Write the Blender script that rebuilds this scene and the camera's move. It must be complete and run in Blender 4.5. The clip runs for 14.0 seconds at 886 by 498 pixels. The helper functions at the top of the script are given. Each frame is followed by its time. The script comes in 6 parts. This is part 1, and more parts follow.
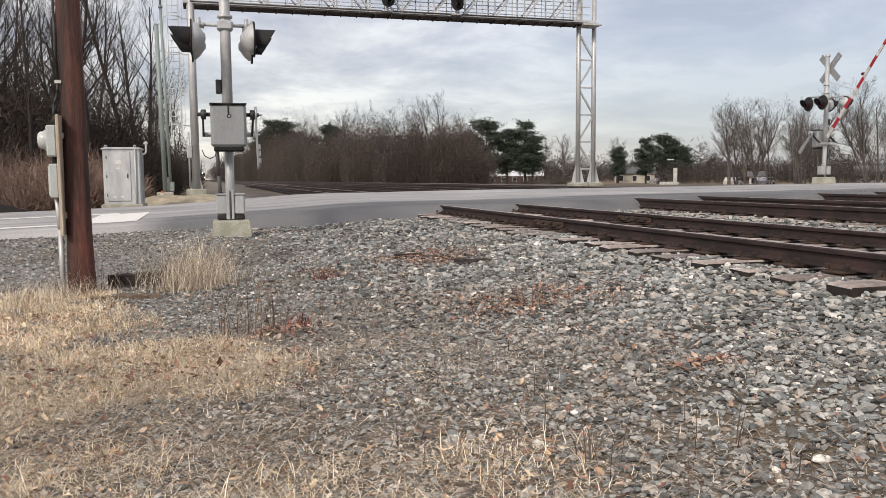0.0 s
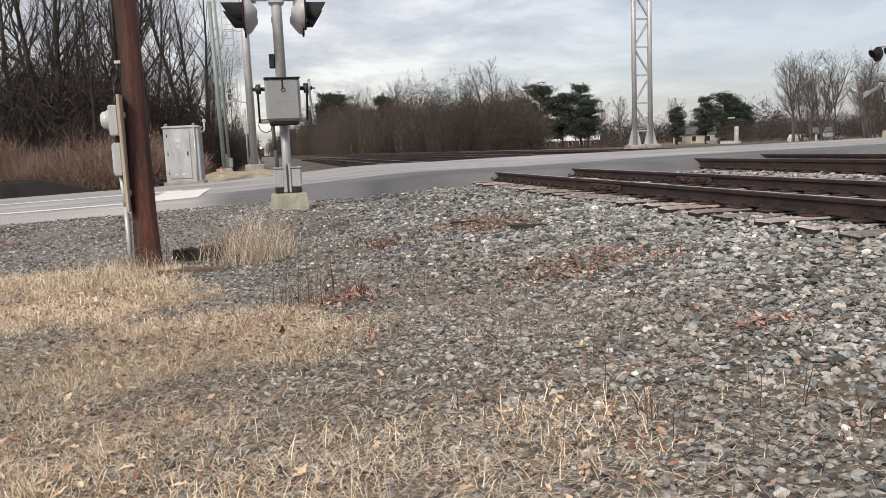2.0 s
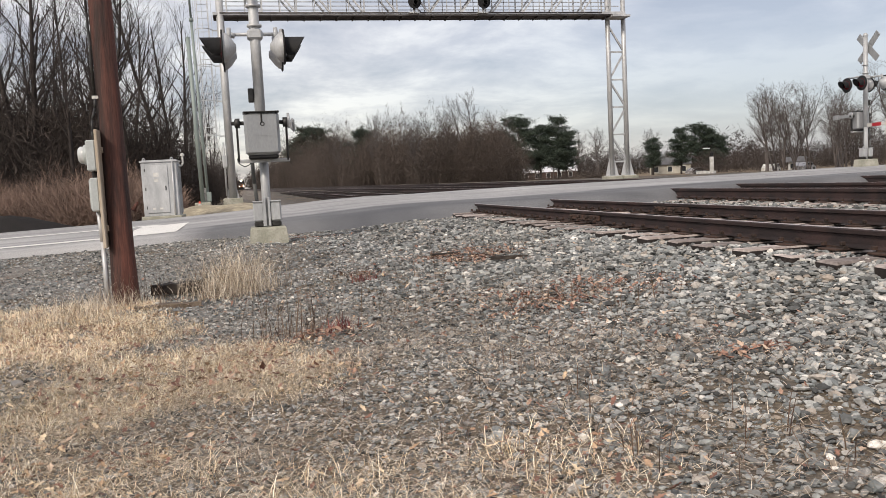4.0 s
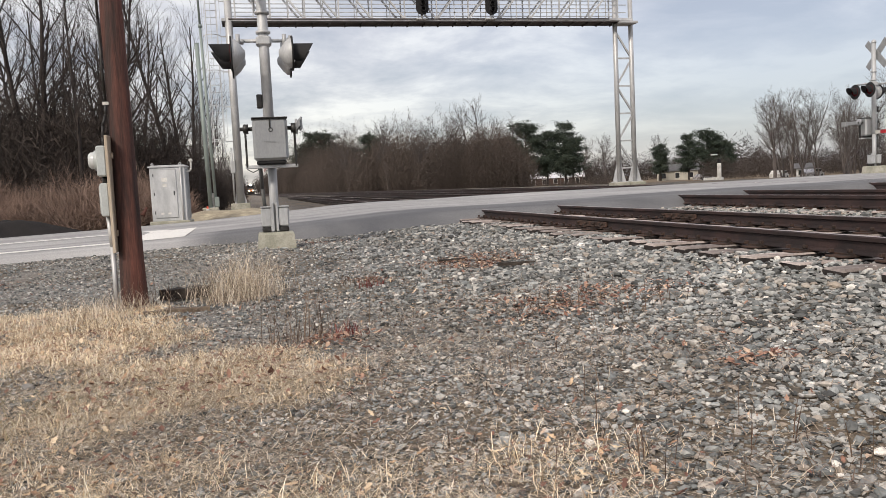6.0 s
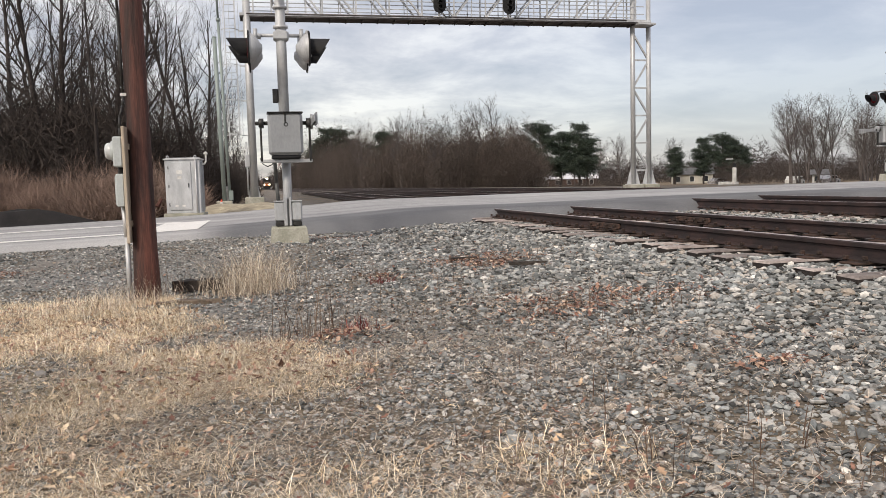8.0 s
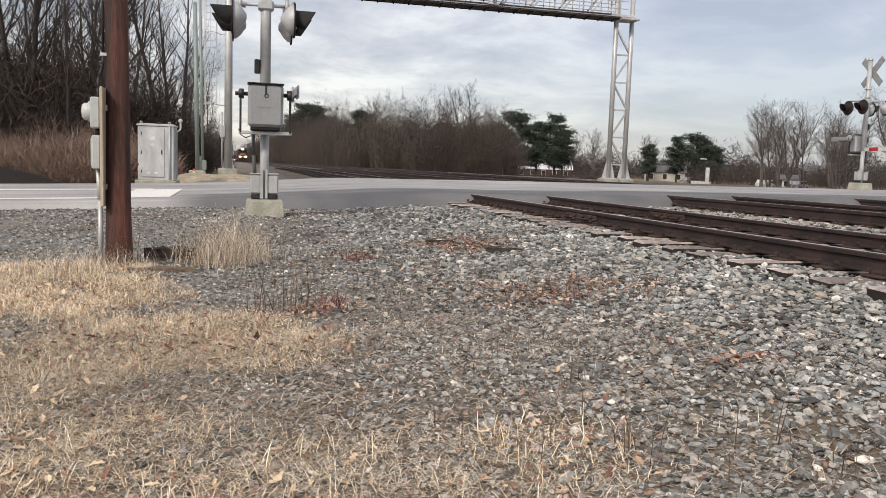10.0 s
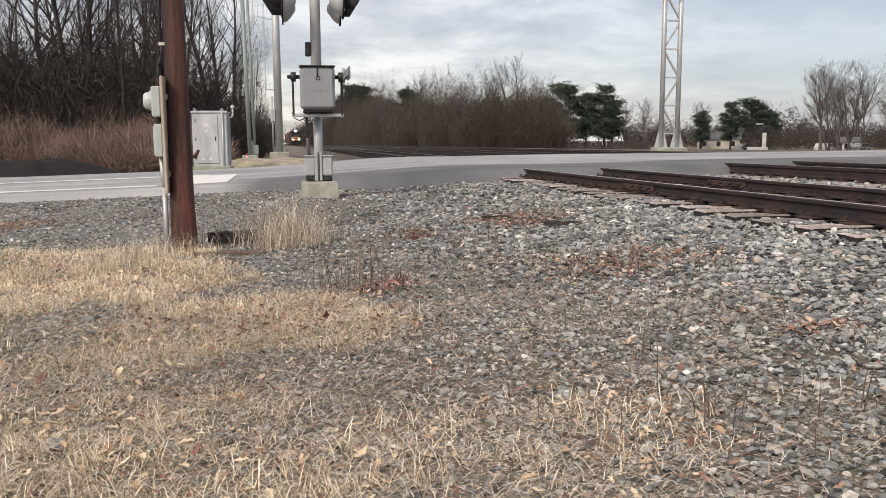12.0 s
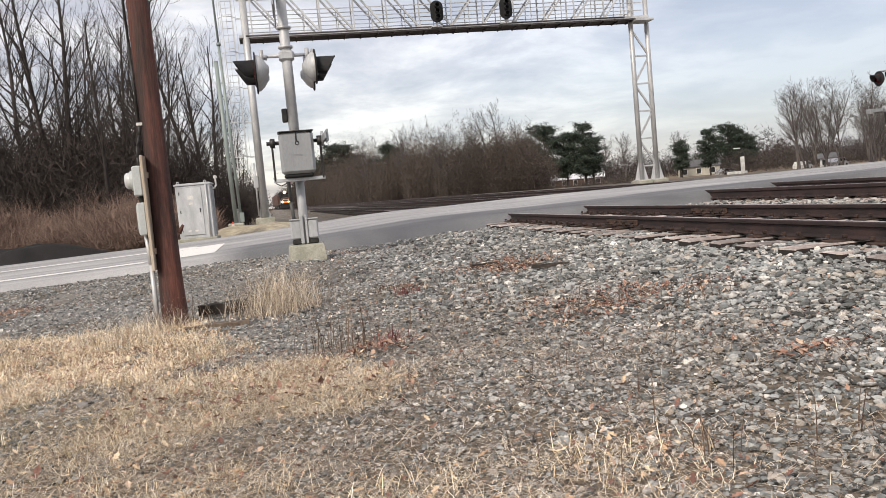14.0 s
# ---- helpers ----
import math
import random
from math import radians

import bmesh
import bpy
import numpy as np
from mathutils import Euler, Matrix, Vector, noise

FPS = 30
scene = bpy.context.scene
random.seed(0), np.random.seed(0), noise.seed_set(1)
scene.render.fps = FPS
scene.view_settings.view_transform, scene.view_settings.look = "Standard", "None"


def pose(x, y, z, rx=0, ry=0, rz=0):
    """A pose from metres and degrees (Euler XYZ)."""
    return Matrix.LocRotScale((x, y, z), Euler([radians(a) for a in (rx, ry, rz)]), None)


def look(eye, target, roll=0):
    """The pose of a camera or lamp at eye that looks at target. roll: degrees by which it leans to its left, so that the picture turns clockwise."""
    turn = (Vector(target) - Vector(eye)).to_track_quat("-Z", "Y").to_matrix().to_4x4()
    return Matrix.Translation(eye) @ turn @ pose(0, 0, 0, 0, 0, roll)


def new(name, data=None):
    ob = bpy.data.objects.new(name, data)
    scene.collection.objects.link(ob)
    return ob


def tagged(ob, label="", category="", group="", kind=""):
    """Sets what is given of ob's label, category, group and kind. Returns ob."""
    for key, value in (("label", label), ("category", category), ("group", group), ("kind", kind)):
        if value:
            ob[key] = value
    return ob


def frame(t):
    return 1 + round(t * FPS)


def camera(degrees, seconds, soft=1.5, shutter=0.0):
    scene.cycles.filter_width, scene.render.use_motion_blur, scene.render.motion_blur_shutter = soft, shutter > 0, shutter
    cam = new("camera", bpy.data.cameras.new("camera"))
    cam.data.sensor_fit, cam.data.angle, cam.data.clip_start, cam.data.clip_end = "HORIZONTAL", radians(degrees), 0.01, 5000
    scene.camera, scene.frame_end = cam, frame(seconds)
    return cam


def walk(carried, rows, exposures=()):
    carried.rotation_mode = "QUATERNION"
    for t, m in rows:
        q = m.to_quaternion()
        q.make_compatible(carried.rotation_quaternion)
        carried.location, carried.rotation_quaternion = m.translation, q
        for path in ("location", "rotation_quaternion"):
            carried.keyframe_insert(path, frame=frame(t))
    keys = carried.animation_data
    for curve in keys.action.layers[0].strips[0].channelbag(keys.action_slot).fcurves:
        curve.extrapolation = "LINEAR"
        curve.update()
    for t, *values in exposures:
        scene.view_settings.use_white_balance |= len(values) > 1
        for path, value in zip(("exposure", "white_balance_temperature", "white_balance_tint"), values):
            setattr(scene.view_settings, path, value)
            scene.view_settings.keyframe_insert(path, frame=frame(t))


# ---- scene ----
cam = camera(58.0, 14.0, 0.5)
PATH = [
    (0, (-4.162, -14.536, 0.515), (-3.608, -12.623, 0.337), -0.5),
    (0.5, (-4.167, -14.547, 0.504), (-3.621, -12.627, 0.37), -1.9),
    (1, (-4.155, -14.542, 0.506), (-3.645, -12.617, 0.313), -2.6),
    (1.5, (-4.151, -14.541, 0.499), (-3.658, -12.616, 0.269), -3.3),
    (2, (-4.159, -14.537, 0.498), (-3.746, -12.597, 0.246), -2.5),
    (2.5, (-4.177, -14.542, 0.508), (-3.717, -12.605, 0.326), -2.1),
    (3, (-4.164, -14.525, 0.502), (-3.691, -12.589, 0.326), -2.9),
    (5.5, (-4.166, -14.539, 0.503), (-3.705, -12.6, 0.33), -2.9),
    (6, (-4.173, -14.548, 0.507), (-3.721, -12.606, 0.346), -2.8),
    (6.5, (-4.177, -14.549, 0.503), (-3.767, -12.597, 0.355), -1.7),
    (7, (-4.151, -14.489, 0.494), (-3.742, -12.539, 0.323), -2.0),
    (7.5, (-4.175, -14.551, 0.502), (-3.733, -12.606, 0.355), -2.0),
    (7.7, (-4.174, -14.553, 0.503), (-3.751, -12.605, 0.34), -1.9),
    (9.8, (-4.227, -14.528, 0.481), (-3.719, -12.599, 0.328), 1.7),
    (10, (-4.234, -14.524, 0.487), (-3.74, -12.597, 0.283), 1.9),
    (10.5, (-4.284, -14.512, 0.479), (-3.755, -12.603, 0.203), 2.0),
    (11, (-4.313, -14.523, 0.476), (-3.935, -12.568, 0.284), 5.4),
    (11.5, (-4.302, -14.533, 0.473), (-3.81, -12.604, 0.285), 0.1),
    (12, (-4.304, -14.517, 0.481), (-3.934, -12.569, 0.218), -0.3),
    (12.2, (-4.297, -14.506, 0.467), (-4.135, -12.545, 0.109), 0.3),
    (12.5, (-4.287, -14.49, 0.447), (-4.031, -12.544, 0.064), 0.5),
    (13, (-4.275, -14.51, 0.476), (-4.058, -12.551, 0.134), -0.9),
    (13.5, (-4.281, -14.531, 0.492), (-3.991, -12.574, 0.2), -2.7),
    (14, (-4.282, -14.545, 0.506), (-3.883, -12.591, 0.365), -5.3),
]
walk(cam, [(t, look(eye, target, roll)) for t, eye, target, roll in PATH], [(0.0, 0.17), (11.5, 0.17), (12.5, 0.20), (13.0, 0.27), (13.5, 0.30), (14.0, 0.34)])


# ---- sky and sun ----
def build_world():
    w = bpy.data.worlds.new("overcast_sky")
    scene.world = w
    w.use_nodes = True
    nt = w.node_tree
    nt.nodes.clear()
    out = nt.nodes.new("ShaderNodeOutputWorld")
    add = nt.nodes.new("ShaderNodeAddShader")
    bg_sky = nt.nodes.new("ShaderNodeBackground")
    bg_cloud = nt.nodes.new("ShaderNodeBackground")
    sky = nt.nodes.new("ShaderNodeTexSky")
    sky.sky_type = "NISHITA"
    sky.sun_disc = False
    sky.sun_elevation = radians(38.6)
    sky.sun_rotation = radians(221)
    sky.air_density, sky.dust_density, sky.ozone_density = 1.0, 1.5, 1.5
    bg_sky.inputs["Strength"].default_value = 0.05
    nt.links.new(sky.outputs[0], bg_sky.inputs["Color"])
    # a cloud deck: the direction flattened onto a plane overhead, so clouds grow finer towards the horizon
    co = nt.nodes.new("ShaderNodeTexCoord")
    sep = nt.nodes.new("ShaderNodeSeparateXYZ")
    nt.links.new(co.outputs["Generated"], sep.inputs[0])
    up = nt.nodes.new("ShaderNodeMath"); up.operation = "MAXIMUM"; up.inputs[1].default_value = 0.0
    nt.links.new(sep.outputs["Z"], up.inputs[0])
    lift = nt.nodes.new("ShaderNodeMath"); lift.operation = "ADD"; lift.inputs[1].default_value = 0.16
    nt.links.new(up.outputs[0], lift.inputs[0])
    dx = nt.nodes.new("ShaderNodeMath"); dx.operation = "DIVIDE"
    dy = nt.nodes.new("ShaderNodeMath"); dy.operation = "DIVIDE"
    nt.links.new(sep.outputs["X"], dx.inputs[0]); nt.links.new(lift.outputs[0], dx.inputs[1])
    nt.links.new(sep.outputs["Y"], dy.inputs[0]); nt.links.new(lift.outputs[0], dy.inputs[1])
    comb = nt.nodes.new("ShaderNodeCombineXYZ")
    nt.links.new(dx.outputs[0], comb.inputs[0]); nt.links.new(dy.outputs[0], comb.inputs[1])
    n1 = nt.nodes.new("ShaderNodeTexNoise")
    n1.inputs["Scale"].default_value, n1.inputs["Detail"].default_value = 1.5, 7
    n1.inputs["Roughness"].default_value, n1.inputs["Distortion"].default_value = 0.60, 0.25
    nt.links.new(comb.outputs[0], n1.inputs["Vector"])
    ramp = nt.nodes.new("ShaderNodeValToRGB")
    e = ramp.color_ramp.elements
    e[0].position, e[0].color = 0.34, (0.43, 0.398, 0.408, 1)
    e[1].position, e[1].color = 0.60, (0.99, 0.915, 0.845, 1)
    mid = ramp.color_ramp.elements.new(0.48); mid.color = (0.68, 0.618, 0.602, 1)
    nt.links.new(n1.outputs["Fac"], ramp.inputs[0])
    # thinner, bluer cloud low on the eastern side
    n2 = nt.nodes.new("ShaderNodeTexNoise")
    n2.inputs["Scale"].default_value, n2.inputs["Detail"].default_value = 0.9, 3
    nt.links.new(comb.outputs[0], n2.inputs["Vector"])
    thin = nt.nodes.new("ShaderNodeMapRange")
    thin.inputs["From Min"].default_value, thin.inputs["From Max"].default_value = 0.12, 0.56
    thin.inputs["To Min"].default_value, thin.inputs["To Max"].default_value = 0.0, 0.9
    nt.links.new(sep.outputs["X"], thin.inputs["Value"])
    low = nt.nodes.new("ShaderNodeMapRange")
    low.inputs["From Min"].default_value, low.inputs["From Max"].default_value = 0.03, 0.42
    low.inputs["To Min"].default_value, low.inputs["To Max"].default_value = 1.0, 0.0
    nt.links.new(sep.outputs["Z"], low.inputs["Value"])
    mul = nt.nodes.new("ShaderNodeMath"); mul.operation = "MULTIPLY"
    nt.links.new(thin.outputs[0], mul.inputs[0]); nt.links.new(low.outputs[0], mul.inputs[1])
    mix = nt.nodes.new("ShaderNodeMix"); mix.data_type = "RGBA"
    nt.links.new(mul.outputs[0], mix.inputs["Factor"])
    nt.links.new(ramp.outputs[0], mix.inputs[6])
    mix.inputs[7].default_value = (0.42, 0.412, 0.468, 1)
    nt.links.new(mix.outputs[2], bg_cloud.inputs["Color"])
    bg_cloud.inputs["Strength"].default_value = 0.66
    nt.links.new(bg_sky.outputs[0], add.inputs[0]); nt.links.new(bg_cloud.outputs[0], add.inputs[1])
    nt.links.new(add.outputs[0], out.inputs["Surface"])
    sun = new("sun", bpy.data.lights.new("sun", "SUN"))
    sun.data.energy, sun.data.angle, sun.data.color = 2.25, radians(10), (1.0, 0.895, 0.765)
    sun.matrix_world = look((-14, -16, 17), (0, 0, 0))


build_world()


# ---- materials ----
def shader(name, rough=0.7, metal=0.0):
    m = bpy.data.materials.new(name)
    m.use_nodes = True
    b = m.node_tree.nodes["Principled BSDF"]
    b.inputs["Roughness"].default_value, b.inputs["Metallic"].default_value = rough, metal
    return m, m.node_tree, b


def node(nt, kind, **values):
    n = nt.nodes.new(kind)
    for k, v in values.items():
        n.inputs[k].default_value = v
    return n


def ramp_of(nt, source, stops):
    r = nt.nodes.new("ShaderNodeValToRGB")
    el = r.color_ramp.elements
    while len(el) < len(stops):
        el.new(0.5)
    for e, (p, c) in zip(el, stops):
        e.position, e.color = p, (*c, 1)
    nt.links.new(source, r.inputs[0])
    return r.outputs[0]


def blend(nt, fac, a, b, mode="MIX"):
    m = nt.nodes.new("ShaderNodeMix")
    m.data_type, m.blend_type = "RGBA", mode
    for sock, v in ((m.inputs["Factor"], fac), (m.inputs[6], a), (m.inputs[7], b)):
        if isinstance(v, (int, float)):
            sock.default_value = v
        elif isinstance(v, tuple):
            sock.default_value = (*v, 1)
        else:
            nt.links.new(v, sock)
    return m.outputs[2]


def weathered(name, base, dark, rough=0.7, metal=0.0, scale=3.0, fine=40.0, bump=0.15, streak=1.0, vary=0.0, amount=(0.42, 0.68), grain=None):
    """A plain surface with stains at one scale and grain at a finer one. streak under 1 draws the stains out downwards; vary: from piece to piece."""
    grain = grain if grain is not None else min(0.16, 0.04 + bump * 0.6)
    m, nt, b = shader(name, rough, metal)
    co = nt.nodes.new("ShaderNodeTexCoord")
    mp = node(nt, "ShaderNodeMapping", Scale=(1, 1, streak))
    nt.links.new(co.outputs["Object"], mp.inputs[0])
    n1 = node(nt, "ShaderNodeTexNoise", Scale=scale, Detail=6, Roughness=0.6)
    n2 = node(nt, "ShaderNodeTexNoise", Scale=fine, Detail=3, Roughness=0.6)
    for n in (n1, n2):
        nt.links.new(mp.outputs[0], n.inputs["Vector"])
    col = ramp_of(nt, n1.outputs["Fac"], [(amount[0], dark), (amount[1], base)])
    g = ramp_of(nt, n2.outputs["Fac"], [(0.3, (1 - 1.3 * grain,) * 3), (0.7, (1 + grain,) * 3)])
    col = blend(nt, 1.0, col, g, "MULTIPLY")
    if vary:
        info = nt.nodes.new("ShaderNodeObjectInfo")
        v = ramp_of(nt, info.outputs["Random"], [(0, (1 - vary,) * 3), (1, (1 + vary,) * 3)])
        col = blend(nt, 1.0, col, v, "MULTIPLY")
    nt.links.new(col, b.inputs["Base Color"])
    bp = node(nt, "ShaderNodeBump", Strength=bump, Distance=0.01)
    nt.links.new(n2.outputs["Fac"], bp.inputs["Height"])
    nt.links.new(bp.outputs[0], b.inputs["Normal"])
    r = nt.nodes.new("ShaderNodeMapRange")
    r.inputs["To Min"].default_value, r.inputs["To Max"].default_value = max(rough - 0.15, 0.05), min(rough + 0.12, 1)
    nt.links.new(n1.outputs["Fac"], r.inputs["Value"])
    nt.links.new(r.outputs[0], b.inputs["Roughness"])
    return m


def glowing(name, colour, strength):
    m, nt, b = shader(name, 0.3)
    b.inputs["Base Color"].default_value = (*colour, 1)
    b.inputs["Emission Color"].default_value = (*colour, 1)
    b.inputs["Emission Strength"].default_value = strength
    return m


GALV = weathered("galvanised_steel", (0.64, 0.645, 0.65), (0.46, 0.465, 0.47), 0.5, 0.35, 2.5, 30, 0.05, 0.35)
GALV_DARK = weathered("weathered_steel_grating", (0.16, 0.15, 0.15), (0.08, 0.07, 0.07), 0.7, 0.3, 2.0, 20)
ALU = weathered("brushed_aluminium", (0.46, 0.47, 0.48), (0.34, 0.35, 0.36), 0.42, 0.45, 2.0, 60, 0.04, 0.4)
SILVER = weathered("silver_paint", (0.56, 0.57, 0.58), (0.40, 0.41, 0.42), 0.5, 0.15, 3.0, 50, 0.05, 0.4)
BLACK = weathered("black_paint", (0.018, 0.018, 0.020), (0.008, 0.008, 0.009), 0.8, 0.0, 6, 60, 0.05)
STEEL_DARK = weathered("dark_greasy_steel", (0.07, 0.07, 0.07), (0.03, 0.028, 0.026), 0.5, 0.5, 8, 60)
RAIL = weathered("rusted_rail_steel", (0.064, 0.037, 0.034), (0.028, 0.020, 0.020), 0.72, 0.15, 3.0, 45, 0.25, 2.0)
RAIL_TOP = weathered("worn_rail_head", (0.62, 0.56, 0.53), (0.36, 0.28, 0.25), 0.38, 0.4, 5.0, 30, 0.05)
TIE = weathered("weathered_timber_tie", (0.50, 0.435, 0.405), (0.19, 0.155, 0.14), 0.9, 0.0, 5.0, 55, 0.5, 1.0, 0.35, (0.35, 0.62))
# near-black tie timber: the shade on ends and sides put into the colour
TIE_SHADE = weathered("shaded_tie_timber", (0.040, 0.031, 0.027), (0.016, 0.012, 0.011), 0.95, 0.0, 8.0, 50, 0.5)
TIE_PLATE = weathered("rusted_tie_plate", (0.10, 0.055, 0.04), (0.03, 0.02, 0.016), 0.85, 0.1, 12, 60, 0.3)
CONCRETE = weathered("concrete", (0.46, 0.44, 0.38), (0.30, 0.30, 0.24), 0.9, 0.0, 3.5, 45, 0.3)
CREOSOTE = weathered("creosoted_pole_wood", (0.125, 0.046, 0.033), (0.036, 0.019, 0.016), 0.8, 0.0, 9.0, 80, 0.8, 0.05, amount=(0.38, 0.62), grain=0.28)
GREY_WOOD = weathered("grey_weathered_pole_wood", (0.24, 0.185, 0.135), (0.10, 0.075, 0.055), 0.85, 0.0, 5.0, 50, 0.4, 0.08)
BOARD = weathered("weathered_board", (0.60, 0.52, 0.42), (0.36, 0.29, 0.22), 0.85, 0.0, 6.0, 60, 0.3, 0.1)
METER = weathered("grey_enamel", (0.50, 0.53, 0.53), (0.40, 0.43, 0.43), 0.45, 0.0, 3, 60, 0.03)
GREEN_GREY = weathered("green_grey_paint", (0.30, 0.35, 0.33), (0.22, 0.26, 0.25), 0.5, 0.1, 3, 40, 0.03, 0.3)
WHITE = weathered("white_paint", (0.74, 0.73, 0.70), (0.5, 0.49, 0.46), 0.6, 0.0, 4, 40, 0.05)
LINE = weathered("worn_road_paint", (0.80, 0.79, 0.76), (0.42, 0.42, 0.41), 0.8, 0.0, 7, 60, 0.2, 1.0, 0.0, (0.22, 0.38))
RED = weathered("red_reflective_tape", (0.50, 0.03, 0.04), (0.35, 0.02, 0.03), 0.45, 0.0, 4, 40, 0.03)
LENS_RED = weathered("dark_red_lens", (0.10, 0.008, 0.012), (0.05, 0.005, 0.008), 0.15, 0.0, 4, 40, 0.0)
ORANGE = weathered("orange_plastic", (0.75, 0.13, 0.06), (0.6, 0.08, 0.04), 0.5, 0.0, 4, 40, 0.0)
CONDUIT = weathered("dull_dark_conduit", (0.13, 0.135, 0.13), (0.08, 0.08, 0.08), 0.6, 0.1, 3, 40, 0.05)
GLASS = weathered("meter_glass", (0.60, 0.62, 0.62), (0.5, 0.52, 0.52), 0.12, 0.0, 3, 30, 0.0)


def asphalt_material():
    m, nt, b = shader("worn_asphalt", 0.75)
    co = nt.nodes.new("ShaderNodeTexCoord")
    n1 = node(nt, "ShaderNodeTexNoise", Scale=0.35, Detail=5, Roughness=0.6)
    n2 = node(nt, "ShaderNodeTexNoise", Scale=90, Detail=2)
    mp = node(nt, "ShaderNodeMapping", Scale=(0.12, 1.5, 1))
    n3 = node(nt, "ShaderNodeTexNoise", Scale=1.0, Detail=4)
    nt.links.new(co.outputs["Object"], mp.inputs[0])
    nt.links.new(mp.outputs[0], n3.inputs["Vector"])
    for n in (n1, n2):
        nt.links.new(co.outputs["Object"], n.inputs["Vector"])
    col = ramp_of(nt, n1.outputs["Fac"], [(0.35, (0.31, 0.308, 0.31)), (0.7, (0.47, 0.465, 0.46))])
    col = blend(nt, 1.0, col, ramp_of(nt, n3.outputs["Fac"], [(0.35, (0.78, 0.78, 0.79)), (0.65, (1.12, 1.12, 1.12))]), "MULTIPLY")
    col = blend(nt, 1.0, col, ramp_of(nt, n2.outputs["Fac"], [(0.3, (0.7, 0.7, 0.7)), (0.7, (1.25, 1.25, 1.25))]), "MULTIPLY")
    # darker asphalt along the near margin by the crossing
    sep = nt.nodes.new("ShaderNodeSeparateXYZ")
    nt.links.new(co.outputs["Object"], sep.inputs[0])
    wob = nt.nodes.new("ShaderNodeMath"); wob.operation = "MULTIPLY_ADD"; wob.inputs[1].default_value = 1.6
    nt.links.new(n1.outputs["Fac"], wob.inputs[0]); nt.links.new(sep.outputs["Y"], wob.inputs[2])
    margin = node(nt, "ShaderNodeMapRange")
    margin.inputs["From Min"].default_value, margin.inputs["From Max"].default_value = 3.7, 3.2
    nt.links.new(wob.outputs[0], margin.inputs["Value"])
    patch = node(nt, "ShaderNodeMapRange")
    patch.inputs["From Min"].default_value, patch.inputs["From Max"].default_value = -5.6, -4.8
    nt.links.new(sep.outputs["X"], patch.inputs["Value"])
    both = nt.nodes.new("ShaderNodeMath"); both.operation = "MULTIPLY"
    nt.links.new(margin.outputs[0], both.inputs[0]); nt.links.new(patch.outputs[0], both.inputs[1])
    col = blend(nt, both.outputs[0], col, blend(nt, 1.0, col, (0.40, 0.41, 0.43), "MULTIPLY"))
    nt.links.new(col, b.inputs["Base Color"])
    bp = node(nt, "ShaderNodeBump", Strength=0.3, Distance=0.006)
    nt.links.new(n2.outputs["Fac"], bp.inputs["Height"])
    nt.links.new(bp.outputs[0], b.inputs["Normal"])
    return m


ASPHALT = asphalt_material()


